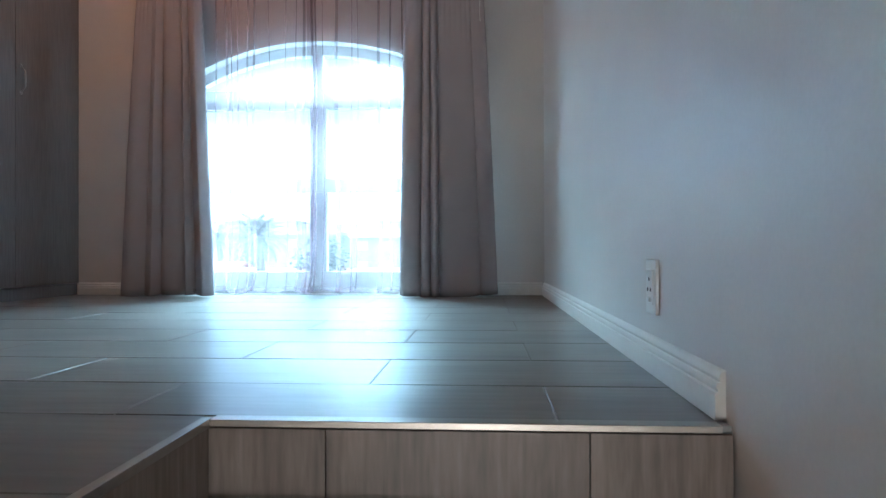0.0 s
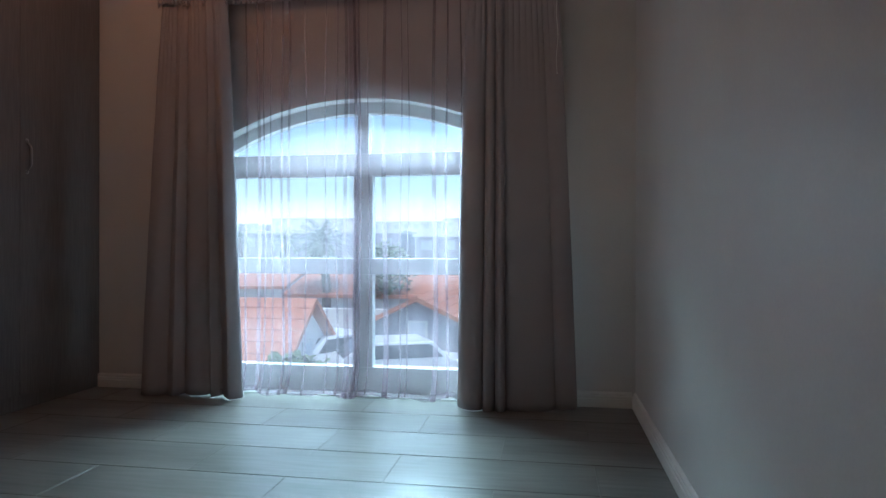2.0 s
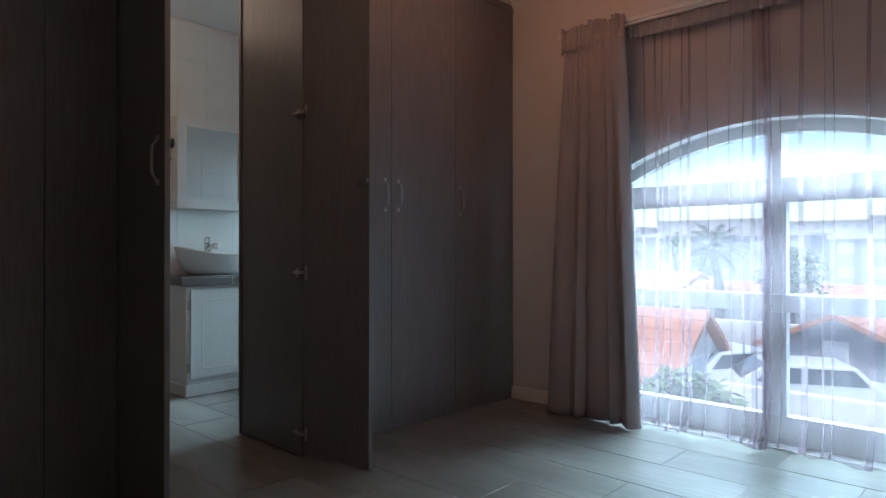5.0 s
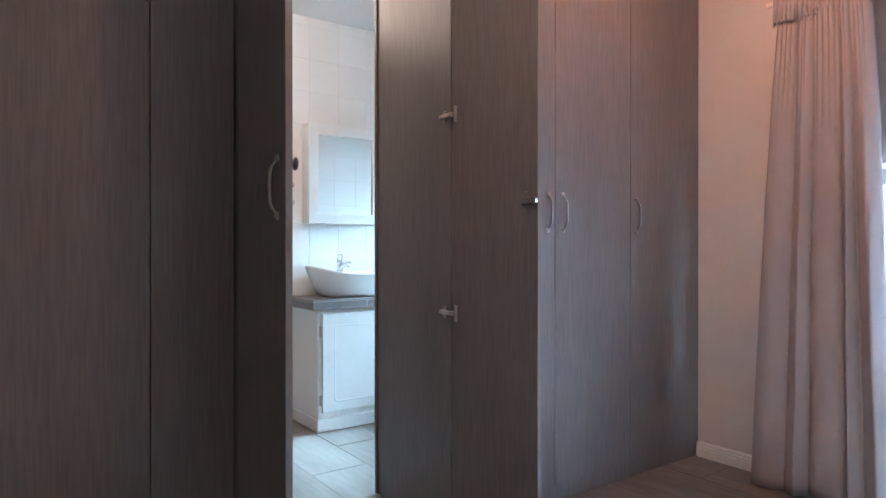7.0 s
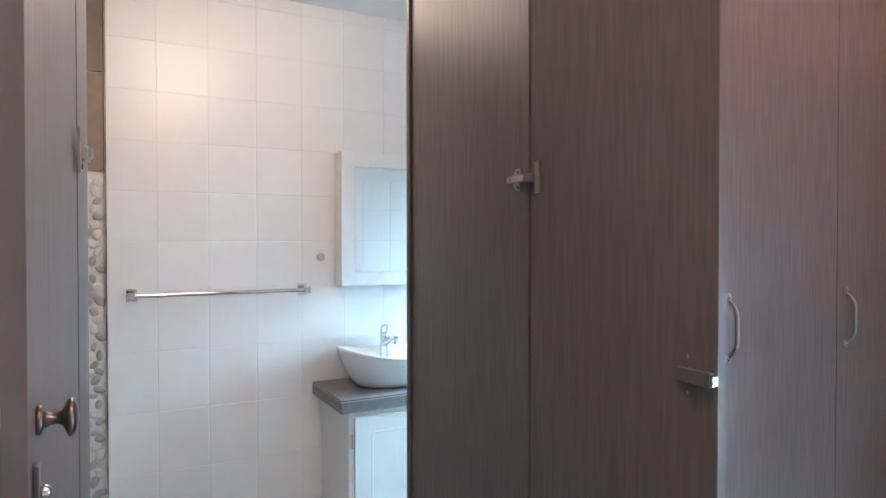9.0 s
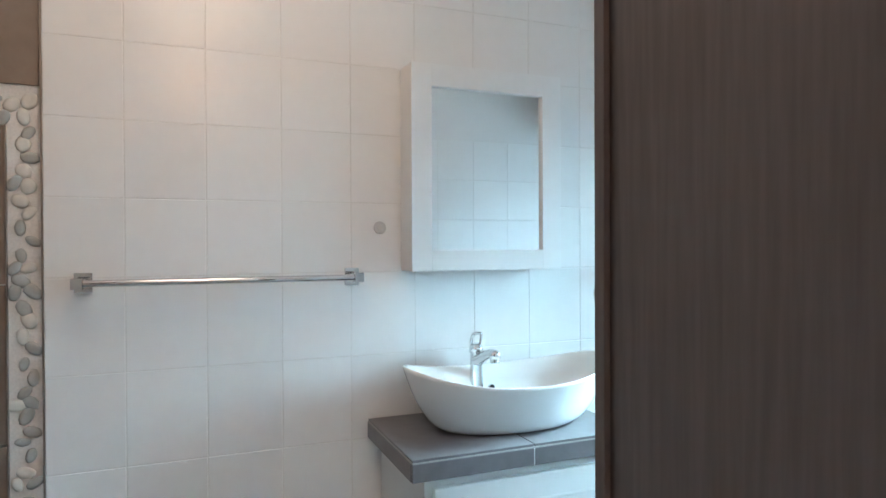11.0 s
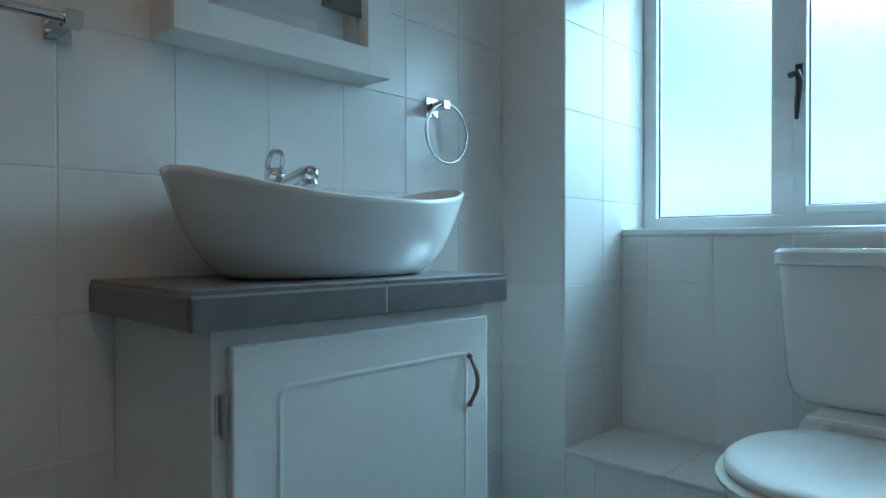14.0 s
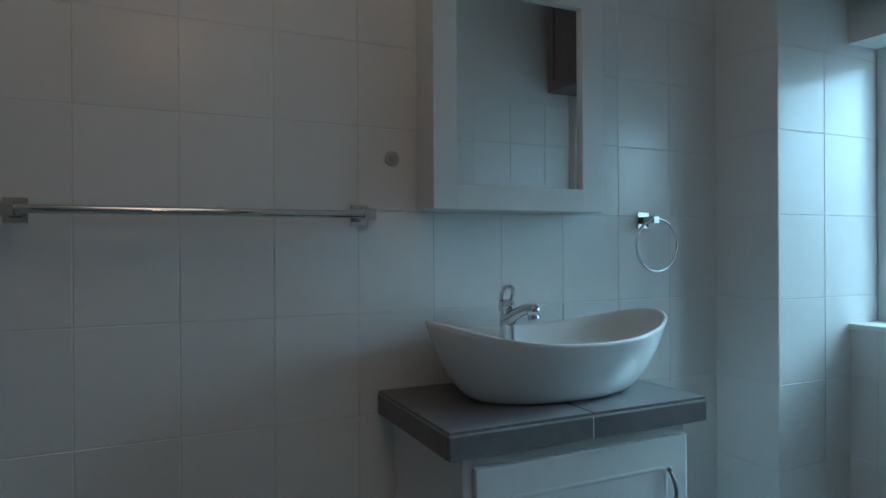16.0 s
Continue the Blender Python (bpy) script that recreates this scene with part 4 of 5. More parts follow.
wc = thing("wall_cabinet", (-3.2, 3.69, 1.938), "dark wenge shallow wall cabinet above the bathroom window", "cabinet")
block("body", LAMINATE, (-3.70, -2.68, 3.552, YN - 0.001, 1.938, 2.50), wc, bevel=0.001)
for x0, x1 in ((-3.70, -3.191), (-3.189, -2.68)):
    d = block("door", LAMINATE, (x0, x1, 3.540, 3.551, 1.938, 2.50), wc, bevel=0.001)
    for nm, q in (("stile", (x0, x0 + 0.05, 1.938, 2.50)), ("stile", (x1 - 0.05, x1, 1.938, 2.50)), ("rail", (x0 + 0.05, x1 - 0.05, 1.938, 1.988)), ("rail", (x0 + 0.05, x1 - 0.05, 2.45, 2.50))):
        block(nm, LAMINATE, (q[0], q[1], 3.530, 3.540, q[2], q[3]), d, bevel=0.001)

# toilet
TC = -3.045
toilet = thing("toilet", (TC, 3.3, 0), "white ceramic close-coupled toilet with the lid closed", "toilet")
bm = bmesh.new()


def seat_ring(z, grow, cy=3.235, back=3.47):
    out = []
    for i in range(40):
        a = 2 * math.pi * i / 40
        c, s = math.cos(a), math.sin(a)
        y = cy + (0.235 + grow) * s
        out.append((TC + (0.188 + grow) * (abs(c) ** 0.9) * (1 if c > 0 else -1), min(y, back + grow * 0.4), z))
    return out


loft(bm, [[(TC + (x - TC) * w, 3.27 + (y - 3.27) * w2 + o, z) for x, y, _ in seat_ring(0, 0)] for w, w2, o, z in
          ((0.62, 0.80, 0.03, 0.001), (0.60, 0.78, 0.03, 0.03), (0.55, 0.72, 0.035, 0.14), (0.66, 0.80, 0.02, 0.22), (0.88, 0.93, 0.005, 0.31), (1.0, 1.0, 0, 0.355), (1.04, 1.03, 0, 0.385))])
part("bowl", bm, CERAMIC, toilet, smooth=True)
bm = bmesh.new()
loft(bm, [seat_ring(0.386, 0.008), seat_ring(0.390, 0.018), seat_ring(0.399, 0.019), seat_ring(0.405, 0.010)])
part("seat", bm, WHITE_PLASTIC, toilet, smooth="edges")
bm = bmesh.new()
loft(bm, [seat_ring(0.406, -0.008), seat_ring(0.409, 0.003), seat_ring(0.420, 0.004), seat_ring(0.427, -0.005), seat_ring(0.432, -0.03), seat_ring(0.436, -0.08), seat_ring(0.437, -0.14)])
part("lid", bm, WHITE_PLASTIC, toilet, smooth=True)
bm = bmesh.new()
loft(bm, [[(TC - 0.005 + sx * w, y, z) for sx, y in ((-1, 3.478), (1, 3.478), (1, 3.61), (-1, 3.61))] for w, z in ((0.135, 0.34), (0.132, 0.41), (0.112, 0.447))])
part("rear_deck", bm, CERAMIC, toilet, bevel=0.010)
for x in (TC - 0.07, TC + 0.07):
    bm = bmesh.new()
    rod(bm, (x, 3.478, 0.410), (x, 3.478, 0.440), 0.013, 0.011, 16)
    part("lid_hinge", bm, WHITE_PLASTIC, toilet, bevel=0.002)
bm = bmesh.new()


def cist_ring(z, w, y0, y1, r=0.05):
    return [(x, y, z) for x, y in round_rect(TC - w, TC + w, y0, y1, r)]


loft(bm, [cist_ring(0.448, 0.140, 3.612, 3.750, 0.045), cist_ring(0.451, 0.160, 3.600, 3.754, 0.05), cist_ring(0.460, 0.176, 3.593, 3.756, 0.05), cist_ring(0.476, 0.187, 3.588, 3.757, 0.05), cist_ring(0.50, 0.194, 3.585, 3.757, 0.05), cist_ring(0.54, 0.199, 3.583, 3.757, 0.05), cist_ring(0.795, 0.215, 3.577, 3.757, 0.05)])
cistern = part("cistern", bm, CERAMIC, toilet, smooth="edges")
bm = bmesh.new()
loft(bm, [cist_ring(0.796, 0.219, 3.570, 3.758, 0.05), cist_ring(0.800, 0.223, 3.566, 3.758, 0.05), cist_ring(0.829, 0.223, 3.566, 3.758, 0.05), cist_ring(0.838, 0.215, 3.574, 3.757, 0.05)])
part("cistern_lid", bm, CERAMIC, toilet, smooth="edges")
bm = bmesh.new()
rod(bm, (-2.906, 3.583, 0.75), (-2.906, 3.571, 0.75), 0.021, 0.019, 24)
plate = part("flush_plate", bm, CHROME, toilet, "round chrome flush plate", bevel=0.002)
bm = bmesh.new()
box(bm, -2.917, -2.895, 3.564, 3.573, 0.741, 0.759)
part("button", bm, CHROME, plate, bevel=0.003)
bm = bmesh.new()
rod(bm, (-2.925, 3.588, 0.489), (-2.925, 3.578, 0.489), 0.010, 0.009, 16)
part("plug", bm, PEWTER, toilet, "dark round plug")
bm = bmesh.new()
tube(bm, [(-2.925, 3.63, 0.45), (-2.925, 3.63, 0.40), (-2.918, 3.64, 0.35), (-2.89, 3.67, 0.30), (-2.85, 3.70, 0.26)], 0.008, 10)
rod(bm, (-2.925, 3.63, 0.452), (-2.925, 3.63, 0.424), 0.014, 0.014, 6)
part("supply_hose", bm, PEWTER, toilet, "grey flexible supply hose", smooth=True)


# ---------- the view outside ----------
GZ = -3.2
bm = bmesh.new()
box(bm, -900, 900, 4.2, 1500, GZ - 1, GZ)
setting(part("ground", bm, LAND), "dry yard ground reaching to the horizon")


def house(at, w, d, h, rise, roof_mat, wall_mat, label, turn=0, windows=2):
    """A house with a gabled tile roof, its gable towards -y."""
    t = thing("house", (0, 0, 0), label, "house", "houses outside")
    bm = bmesh.new()
    prism(bm, [(-w / 2, 0), (w / 2, 0), (w / 2, h), (0, h + rise), (-w / 2, h)], 0, d)
    part("wall", bm, wall_mat, t)
    for s in (-1, 1):
        bm = bmesh.new()
        prism(bm, [(0, h + rise + 0.02), (s * (w / 2 + 0.4), h + 0.02 - 0.4 * rise / (w / 2)), (s * (w / 2 + 0.4), h + 0.16 - 0.4 * rise / (w / 2)), (0, h + rise + 0.16)], -0.3, d + 0.3)
        part("roof", bm, roof_mat, t)
        bm = bmesh.new()
        run, fall = w / 2 + 0.4, rise + 0.4 * rise / (w / 2)
        n = int(run / 0.3)
        for i in range(n):
            f0, f1 = i / n, (i + 1) / n
            prism(bm, [(s * run * f0, h + rise + 0.165 - fall * f0), (s * run * f1, h + rise + 0.165 - fall * f1), (s * run * f1, h + rise + 0.195 - fall * f1), (s * run * f0, h + rise + 0.17 - fall * f0)], -0.3, d + 0.3)
        tagged(part("roof_tiles", bm, roof_mat, t), kind="stuff")
    for i in range(windows):
        x = -w / 2 + w * (i + 0.5) / windows
        wd = block("window", PLASTER, (x - 0.35, x + 0.35, -0.05, 0.02, 0.75, 1.45), t)
        block("pane", HAZE_PALE, (x - 0.29, x + 0.29, -0.06, -0.045, 0.81, 1.39), wd)
    t.matrix_world = pose(at[0], at[1], GZ, 0, 0, turn)
    return t


def flat_block(at, w, d, h, label, wall_mat, storeys=2, cols=4):
    t = thing("apartment_building", (0, 0, 0), label, "building", "far buildings")
    block("wall", wall_mat, (-w / 2, w / 2, 0, d, 0, h), t)
    block("roof", PLASTER, (-w / 2 - 0.3, w / 2 + 0.3, -0.3, d + 0.3, h, h + 0.4), t)
    for j in range(storeys):
        for i in range(cols):
            x = -w / 2 + w * (i + 0.5) / cols
            z = h * (j + 0.35) / storeys
            block("window", HAZE_PALE, (x - 0.8, x + 0.8, -0.06, 0.02, z, z + 1.3), t)
    t.matrix_world = pose(at[0], at[1], GZ, 0, 0, 0)
    return t


house((-6.1, 17.1, 0), 3.3, 12.0, 1.20, 1.25, ROOF, PLASTER, "white house with an orange clay tile roof", 90, 1)
house((-4.05, 22.3, 0), 3.7, 7.0, 1.25, 0.88, ROOF, GREY_WALL, "grey gabled house with an orange clay tile roof behind the cars", 0, 1)
house((2.0, 33.0, 0), 6.0, 14.0, 1.7, 0.8, ROOF, PLASTER, "white house with an orange roof behind the garage", 90, 1)
house((-13.5, 36.0, 0), 7, 12.0, 1.9, 0.9, ROOF, PLASTER, "white house with an orange clay tile roof beyond the yard", 90, 1)
house((4.6, 20.5, 0), 5.0, 7.0, 1.5, 1.2, ROOF, GREY_WALL, "grey gabled house with an orange clay tile roof", 0, 2)
house((-26, 40.0, 0), 7, 12.0, 2.0, 0.9, ROOF, PLASTER, "white house with an orange roof far down the street", 90, 1)
for k, (x, y, w, h) in enumerate(((-150, 215, 30, 13.5), (-112, 205, 26, 12.0), (-80, 214, 34, 14.2), (-46, 206, 24, 12.5), (-18, 216, 34, 14.0), (20, 207, 26, 12.4), (54, 214, 32, 13.6), (-190, 214, 34, 13.0))):
    flat_block((x, y), w, 14, h, "pale flat-roofed apartment building far off", PLASTER, 4, 7)


for x, y, w, h in ((-34, 92, 26, 6.2), (-8, 88, 20, 5.6), (14, 94, 22, 6.4)):
    flat_block((x, y), w, 10, h, "pale grey flat-roofed building behind the palms", GREY_WALL, 2, 6)


def palm(x, y, h, seed, fronds=34, reach=2.1):
    rnd = random.Random(seed)
    t = thing("palm_tree", (x, y, GZ), "tall palm tree with a full green crown", "tree", "palms outside")
    bm = bmesh.new()
    tube(bm, [(x + 0.15 * math.sin(i * 0.5), y, GZ + h * i / 8) for i in range(9)], [0.26 - 0.09 * i / 8 for i in range(9)], 10)
    part("trunk", bm, BARK, t, smooth=True)
    bm = bmesh.new()
    top = Vector((x + 0.15 * math.sin(4), y, GZ + h))
    for k in range(fronds):
        a = 2.4 * k
        rise = -0.45 + 1.85 * (k + 0.5) / fronds
        d = Vector((math.cos(a), math.sin(a), 0))
        side = Vector((-d.y, d.x, 0))
        length = reach * rnd.uniform(0.85, 1.1)
        spine, c, tilt = [], top.copy(), rise
        for i in range(13):
            spine.append(c.copy())
            c = c + (d * math.cos(tilt) + Vector((0, 0, math.sin(tilt)))) * (length / 12)
            tilt -= 0.055 + 0.012 * i
        for i in range(1, 12):
            w = 0.40 * math.sin(math.pi * min(1, i / 12 + 0.1)) + 0.06
            ahead = (spine[i + 1] - spine[i]).normalized()
            for s in (-1, 1):
                for part_way in (0.0, 0.5):
                    p = spine[i].lerp(spine[i + 1], part_way)
                    tip = p + side * (s * w * 0.8) + ahead * (w * 0.7) - Vector((0, 0, w * rnd.uniform(0.15, 0.5)))
                    bm.faces.new([bm.verts.new(q) for q in (p, p + ahead * 0.05, tip)])
    part("crown", bm, LEAF, t)
    return t


palm(-10.3, 30, 4.2, 3, fronds=54, reach=1.9)
palm(-19, 46, 4.4, 4, reach=1.8)
palm(-30, 60, 5.0, 6)
palm(-6, 62, 5.2, 7)


def tree(x, y, h, r, seed):
    rnd = random.Random(seed)
    t = thing("tree", (x, y, GZ), "leafy green garden tree", "tree", "garden trees")
    bm = bmesh.new()
    tube(bm, [(x, y, GZ), (x + 0.05, y, GZ + h * 0.3), (x - 0.05, y, GZ + h * 0.55)], [0.14, 0.11, 0.06], 8)
    for k in range(5):
        a = k * 1.26
        tube(bm, [(x, y, GZ + h * 0.35), (x + 0.5 * r * math.cos(a), y + 0.5 * r * math.sin(a), GZ + h * 0.7)], [0.06, 0.02], 6)
    part("trunk", bm, BARK, t, smooth=True)
    vs, fs = [], []
    for k in range(900):
        p = Vector((rnd.gauss(0, 1), rnd.gauss(0, 1), rnd.gauss(0, 1))).normalized() * (rnd.random() ** 0.4)
        c = Vector((x + p.x * r * (1 + 0.25 * math.sin(3 * k)), y + p.y * r, GZ + h * 0.68 + p.z * h * 0.34))
        a, b = rnd.uniform(0, 6.28), rnd.uniform(-0.8, 0.8)
        u = Vector((math.cos(a), math.sin(a), b)).normalized() * 0.16
        w = Vector((-math.sin(a), math.cos(a), 0.5)).normalized() * 0.09
        i = len(vs)
        vs += [c - u, c + w, c + u, c - w]
        fs.append((i, i + 1, i + 2, i + 3))
    me = bpy.data.meshes.new("crown")
    me.from_pydata([tuple(v) for v in vs], [], fs)
    me.materials.append(TREE_LEAF)
    ob = new("crown", me)
    ob.parent = t
    ob.matrix_parent_inverse = t.matrix_world.inverted()
    return t


for i, (x, y, h, r) in enumerate(((-4.2, 11.6, 2.0, 0.9), (-7.2, 30, 4.3, 1.2), (-15, 26, 2.6, 1.2), (2.5, 45, 4.0, 1.8), (-14.5, 58, 4.4, 2.2), (-24, 66, 4.6, 2.0), (-40, 70, 4.4, 2.4), (10, 60, 4.2, 2.0))):
    tree(x, y, h, r, 40 + i)

# yard walls, carport and parked cars
for d, label in (((-5.9, 7.5, 15.4, 15.7, GZ, GZ + 1.12), "low white yard wall below the window"), ((-16, -6.3, 27.6, 27.9, GZ, GZ + 1.3), "low white yard wall beyond the parking")):
    tagged(block("yard_wall", PLASTER, d, bevel=0.03), label, "wall")


def car(x, y, turn, label):
    t = thing("car", (0, 0, 0), label, "car", "parked cars")
    bm = bmesh.new()
    prism(bm, [(-2.0, 0.3), (2.0, 0.3), (2.05, 0.75), (1.2, 0.9), (0.7, 1.4), (-1.2, 1.42), (-1.9, 0.95), (-2.05, 0.6)], -0.82, 0.82)
    part("body", bm, CAR, t, bevel=0.06)
    for nm, pts in (("windscreen", [(0.72, 1.36), (1.14, 0.95), (1.16, 0.955), (0.745, 1.37)]), ("rear_window", [(-1.24, 1.38), (-1.78, 1.03), (-1.80, 1.035), (-1.26, 1.395)])):
        bm = bmesh.new()
        prism(bm, pts, -0.68, 0.68)
        part(nm, bm, DARK_GLASS, t)
    for x0, x1 in ((1.98, 2.10), (-2.10, -1.98)):
        block("bumper", RUBBER, (x0, x1, -0.8, 0.8, 0.32, 0.50), t, "dark bumper", bevel=0.03)
        for side in (-0.62, 0.62):
            block("lamp", HAZE_PALE, (x0 + 0.02, x1 - 0.03, side - 0.16, side + 0.16, 0.60, 0.72), t, bevel=0.02)
    for s in (-0.83, 0.825):
        bm = bmesh.new()
        prism(bm, [(-1.5, 0.98), (1.0, 0.95), (0.62, 1.33), (-1.15, 1.35)], s, s + 0.008)
        part("side_glass", bm, DARK_GLASS, t)
    for wx in (-1.25, 1.3):
        for s in (-0.75, 0.75):
            bm = bmesh.new()
            rod(bm, (wx, s - 0.1, 0.31), (wx, s + 0.1, 0.31), 0.31, seg=20)
            part("wheel", bm, RUBBER, t, bevel=0.02)
    t.matrix_world = pose(x, y, GZ, 0, 0, turn)


car(-6.0, 19.4, 62, "silver hatchback parked in the yard")
car(-3.7, 18.3, 28, "pale car parked beside the hatchback")
bm = bmesh.new()
for k in range(60):
    x = -700 + k * 24
    hgt = 15 + 3 * math.sin(k * 0.7) + 2 * math.sin(k * 1.9 + 1)
    bmesh.ops.create_icosphere(bm, subdivisions=2, radius=1, matrix=Matrix.Translation((x, 290 + 20 * math.sin(k), GZ)) @ Matrix.Diagonal((42, 40, hgt, 1)))
setting(part("backdrop", bm, HILL, smooth=True), "low hazy hills on the horizon")


# ---------- pieces of floors and walls ----------
def tile_mesh(name, w, d, h, bevel, material):
    bm = bmesh.new()
    box(bm, -w / 2, w / 2, -d / 2, d / 2, -h, 0)
    bmesh.ops.bevel(bm, geom=[e for e in bm.edges if all(v.co.z > -h / 2 for v in e.verts)], offset=bevel, segments=1, affect="EDGES")
    me = bpy.data.meshes.new(name)
    bm.to_mesh(me)
    bm.free()
    me.materials.append(material)
    return me


MESHES = {}


def lay(name, material, parent, m, w, d, h=0.008, bevel=0.0012):
    """One tile, its face at the pose m; alike tiles share a mesh."""
    key = (name, round(w, 3), round(d, 3), material.name)
    if key not in MESHES:
        MESHES[key] = tile_mesh(name, round(w, 3), round(d, 3), h, bevel, material)
    ob = new(name, MESHES[key])
    ob.parent = parent
    ob.matrix_basis = m
    return ob


# floor: running bond
RY, RH, LX = 1.035, 0.2978, 0.725
gap = 0.0035
for r in range(-13, 10):
    y0, y1 = RY + RH * r, RY + RH * (r + 1)
    y0, y1 = STAIR_Y + 0.006 if r == -1 else y0, STAIR_Y + 0.006 if r == -2 else y1
    ox = 0.295 if r % 2 == 0 else -0.085
    for k in range(-7, 3):
        x0, x1 = ox + LX * k, ox + LX * (k + 1)
        a, b, c, d = x0, x1, y0, min(y1, 3.712)
        b = min(b, XR)
        if c < STAIR_Y - 0.02 and b > STAIR_X:
            b = min(b, STAIR_X - 0.010)
        if b - a < 0.02 or d - c < 0.02 or a < -4.6 or c < BACK:
            continue
        lay("tile", FLOOR_TILE, floor, pose((a + b) / 2, (c + d) / 2, random.uniform(-0.0006, 0), random.uniform(-0.05, 0.05), random.uniform(-0.05, 0.05), 0), b - a - gap, d - c - gap, 0.009, 0.001)

NAMES = {o.name: o for o in scene.collection.objects}
ROWS_LOW = [-0.063, 0.199, 0.461, 0.726, 0.987, 1.249]
ROWS_HIGH = [1.249, 1.465, 1.680, 1.895, 2.11, 2.325, 2.54, 2.60]
west = NAMES["wall_west"]
cols = [1.332] + [1.524 + 0.2107 * i for i in range(9)] + [PIL_Y]
for z0, z1 in list(zip(ROWS_LOW, ROWS_LOW[1:])) + list(zip(ROWS_HIGH, ROWS_HIGH[1:])):
    z0 = max(z0, 0.0)
    for y0, y1 in zip(cols, cols[1:]):
        lay("tile", TILE, west, pose(XB + random.uniform(-0.0004, 0.0004), (y0 + y1) / 2, (z0 + z1) / 2, 90 + random.uniform(-0.08, 0.08), random.uniform(-0.08, 0.08), 90), y1 - y0 - 0.0024, z1 - z0 - 0.0024)
ROWS_P = ROWS_LOW + [1.511, 1.773, 2.035, 2.297, 2.559, 2.60]
pil = NAMES["wall_pillar"]
for z0, z1 in zip(ROWS_P, ROWS_P[1:]):
    z0 = max(z0, 0.0)
    lay("tile", TILE, pil, pose((XB + PIL_X) / 2, PIL_Y, (z0 + z1) / 2, 90, 0, 0), PIL_X - XB - 0.002, z1 - z0 - 0.0024)
    for y0, y1 in ((PIL_Y + 0.001, 3.637), (3.637, 3.910)):
        lay("tile", TILE, pil, pose(PIL_X, (y0 + y1) / 2, (z0 + z1) / 2, 90, 0, 90), y1 - y0 - 0.0024, z1 - z0 - 0.0024)
north = NAMES["wall_bathroom_north"]
cols = [PIL_X + 0.001, -3.696, -3.482, -3.263, -3.05, -2.838, -2.628]
for z0, z1 in ((0.243, 0.461), (0.461, 0.726), (0.726, SILL_Z - 0.022)):
    for x0, x1 in zip(cols, cols[1:]):
        lay("tile", TILE, north, pose((x0 + x1) / 2, YN, (z0 + z1) / 2, 90, 0, 0), x1 - x0 - 0.003, z1 - z0 - 0.0024)
ledge = NAMES["ledge"]
cols = [PIL_X + 0.002, -3.682, -3.474, -3.263, -3.05, -2.838, -2.628]
for x0, x1 in zip(cols, cols[1:]):
    lay("tile", TILE, ledge, pose((x0 + x1) / 2, PIL_Y, 0.116, 90, 0, 0), x1 - x0 - 0.003, 0.228)
    back = YN - 0.062
    lay("tile", TILE, ledge, pose((x0 + x1) / 2, (PIL_Y - 0.008 + back) / 2, 0.243, 0, 0, 0), x1 - x0 - 0.004, back - PIL_Y + 0.008)
    lay("tile", TILE, ledge, pose((x0 + x1) / 2, (back + 0.004 + YN - 0.004) / 2, 0.243, 0, 0, 0), x1 - x0 - 0.004, YN - back - 0.008)
east = NAMES["wall_bathroom_east"]
cols = [YD1 + 0.020 + 0.2095 * i for i in range(9)]
for z0, z1 in zip(ROWS_LOW + [1.465, 1.680], ROWS_LOW[1:] + [1.465, 1.680, 1.895]):
    for y0, y1 in zip(cols, cols[1:]):
        lay("tile", TILE, east, pose(-2.6095, (y0 + y1) / 2, (max(z0, 0) + z1) / 2, 90, 0, -90), y1 - y0 - 0.0024, z1 - max(z0, 0) - 0.003)

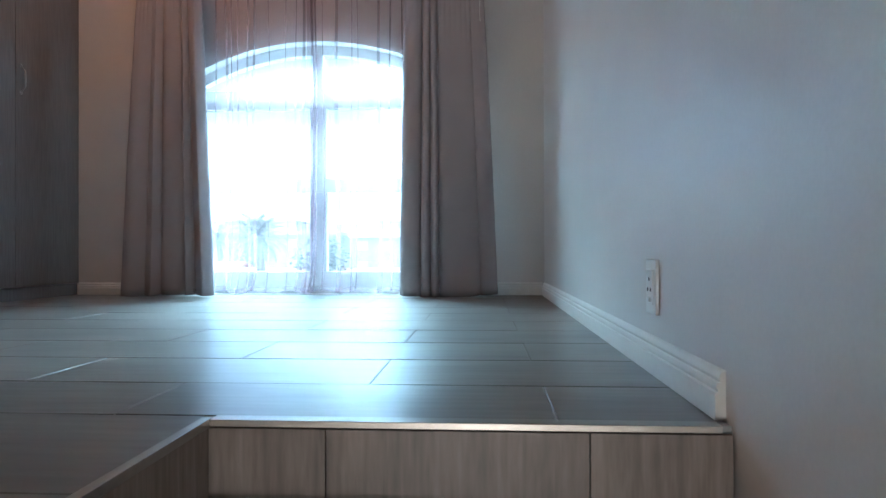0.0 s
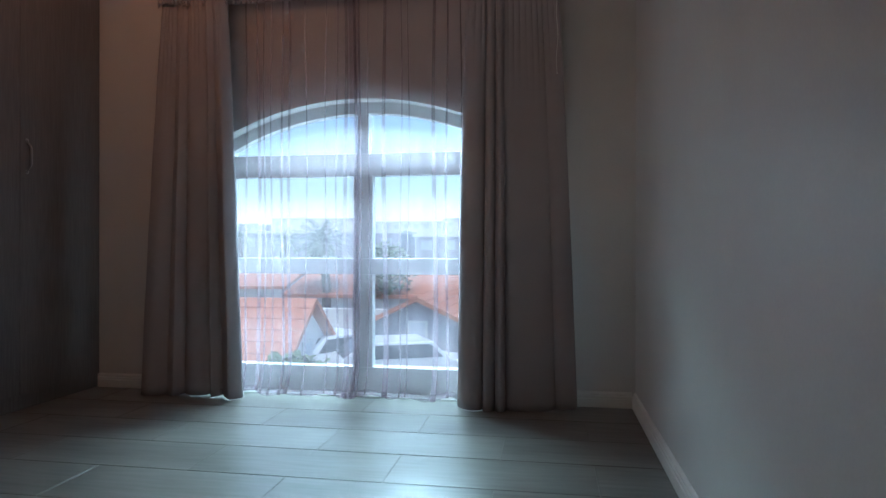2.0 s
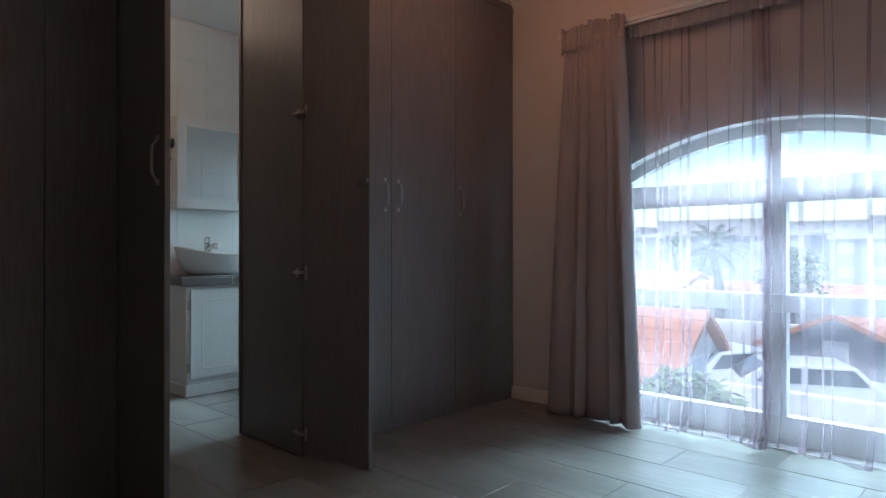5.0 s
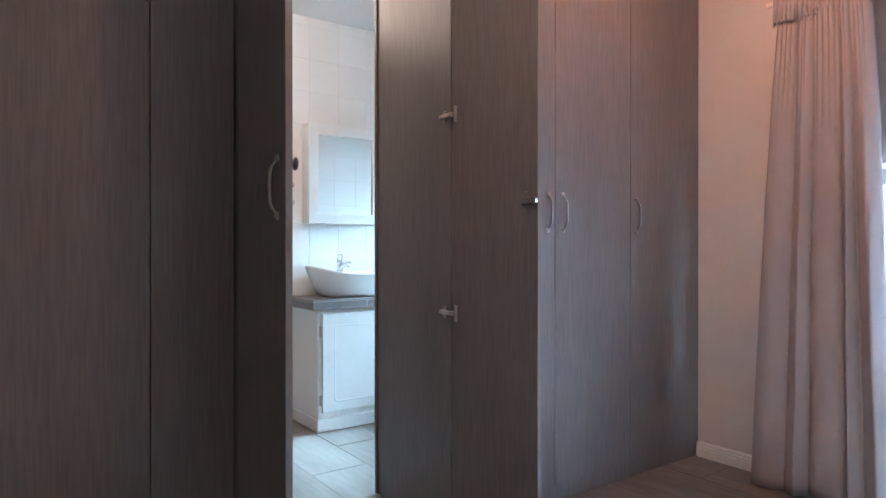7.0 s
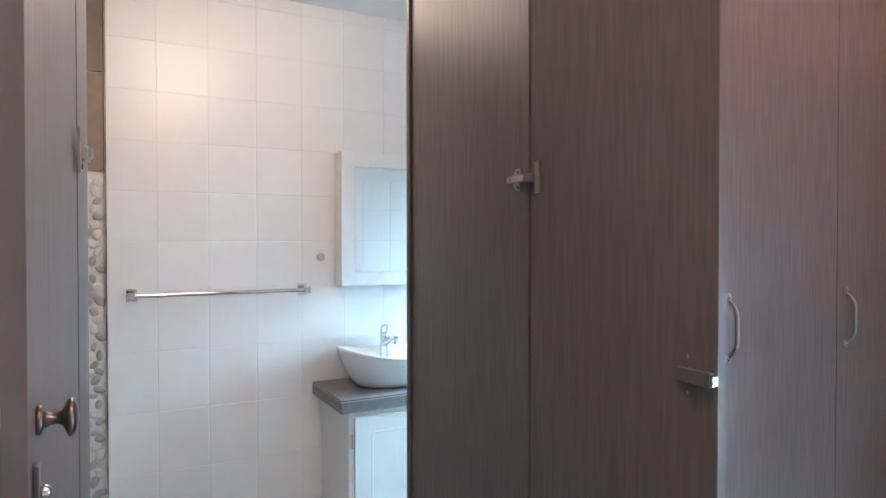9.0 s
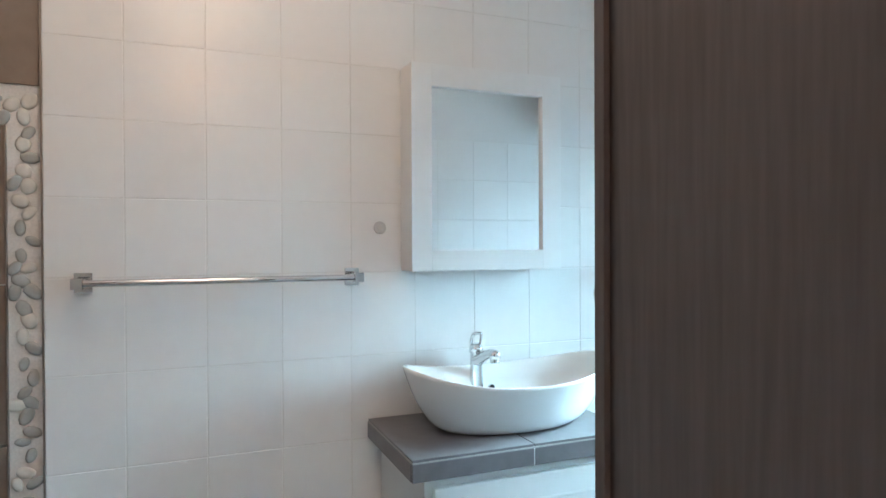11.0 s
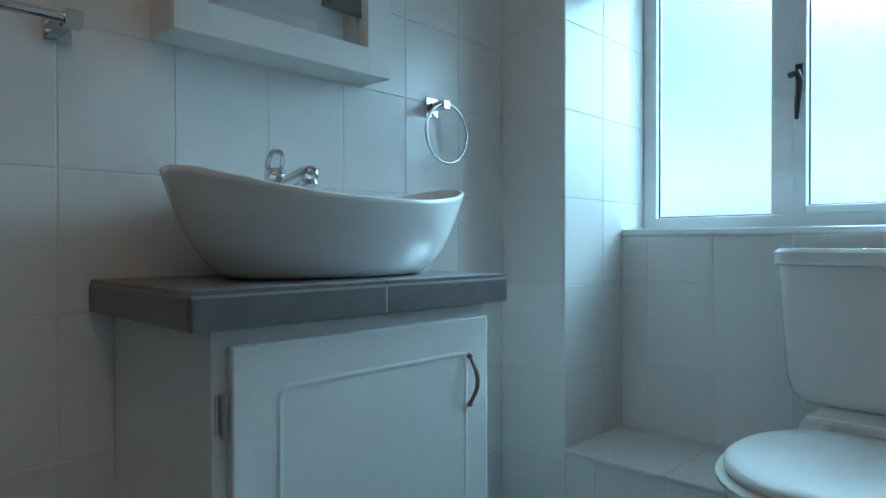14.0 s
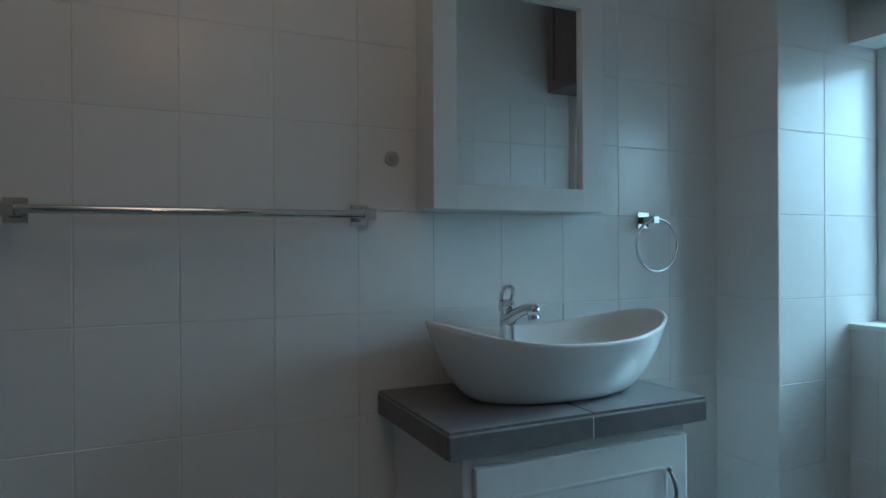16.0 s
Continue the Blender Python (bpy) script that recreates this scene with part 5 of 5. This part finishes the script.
# shower wall: brown tiles above and beside a band of pebbles
shower = NAMES["wall_shower"]
for z0, z1 in ((1.756, 2.17), (2.17, 2.59)):
    for y0, y1 in ((0.90, 1.326), (0.48, 0.90), (0.1, 0.48)):
        lay("tile", BROWN_TILE, shower, pose(XB - 0.012, (y0 + y1) / 2, (z0 + z1) / 2, 90, 0, 90), y1 - y0 - 0.004, z1 - z0 - 0.004)
for z0, z1 in ((1.235, 1.65), (0.815, 1.235), (0.395, 0.815), (0.0, 0.395)):
    lay("tile", BROWN_TILE, shower, pose(XB - 0.010, 1.228, (z0 + z1) / 2, 90, 0, 90), 0.034, z1 - z0 - 0.004)
    for y0, y1 in ((0.48, 1.014), (0.1, 0.48)):
        lay("tile", BROWN_TILE, shower, pose(XB - 0.012, (y0 + y1) / 2, (z0 + z1) / 2, 90, 0, 90), y1 - y0 - 0.004, z1 - z0 - 0.004)
for y0, y1, z1 in ((1.2075, 1.2105, 1.65), (1.2455, 1.2485, 1.65), (1.327, 1.3315, 2.59)):
    block("edge_trim", METAL_TRIM, (XB - 0.02, XB - 0.006 if z1 < 2 else XB + 0.001, y0, y1, 0.0, z1), shower)
hook = thing("robe_hook", (XB, 1.228, 1.64), "small chrome hook on the brown shower tile", "hook")
bm = bmesh.new()
box(bm, XB - 0.0105, XB - 0.004, 1.218, 1.238, 1.605, 1.65)
part("plate", bm, CHROME, hook, bevel=0.002)
bm = bmesh.new()
tube(bm, [(XB - 0.005, 1.228, 1.62), (XB + 0.018, 1.228, 1.615), (XB + 0.026, 1.228, 1.63), (XB + 0.026, 1.228, 1.645)], 0.004, 8)
part("arm", bm, CHROME, hook, smooth=True)
rnd = random.Random(8)
pebbles = []
for k in range(6):
    bm = bmesh.new()
    bmesh.ops.create_icosphere(bm, subdivisions=2, radius=0.5, matrix=Matrix.Diagonal((1.0, rnd.uniform(0.6, 0.9), 0.22, 1)))
    for v in bm.verts:
        v.co *= 1 + 0.16 * noise.noise(v.co * 2.2 + Vector((k * 7, 0, 0)))
    for f in bm.faces:
        f.smooth = True
    me = bpy.data.meshes.new("pebble")
    bm.to_mesh(me)
    bm.free()
    me.materials.append(PEBBLE if k % 2 else GREY_PEBBLE)
    pebbles.append(me)
z, row = 0.02, 0
while z < 1.74:
    for k in range(8):
        y = 1.036 + 0.041 * k + (0.018 if row % 2 else 0) + rnd.uniform(-0.006, 0.006)
        if 1.193 < y < 1.263 and z < 1.665 or y > 1.316:
            continue
        ob = new("pebble", pebbles[rnd.randrange(6)])
        ob.parent = shower
        s = rnd.uniform(0.040, 0.056)
        ob.matrix_basis = pose(XB - 0.018, y, z + rnd.uniform(-0.008, 0.008), 90, 0, 90) @ Matrix.Rotation(rnd.uniform(0, 3.1), 4, "Z") @ Matrix.Diagonal((s, s, s, 1))
    z += 0.036
    row += 1
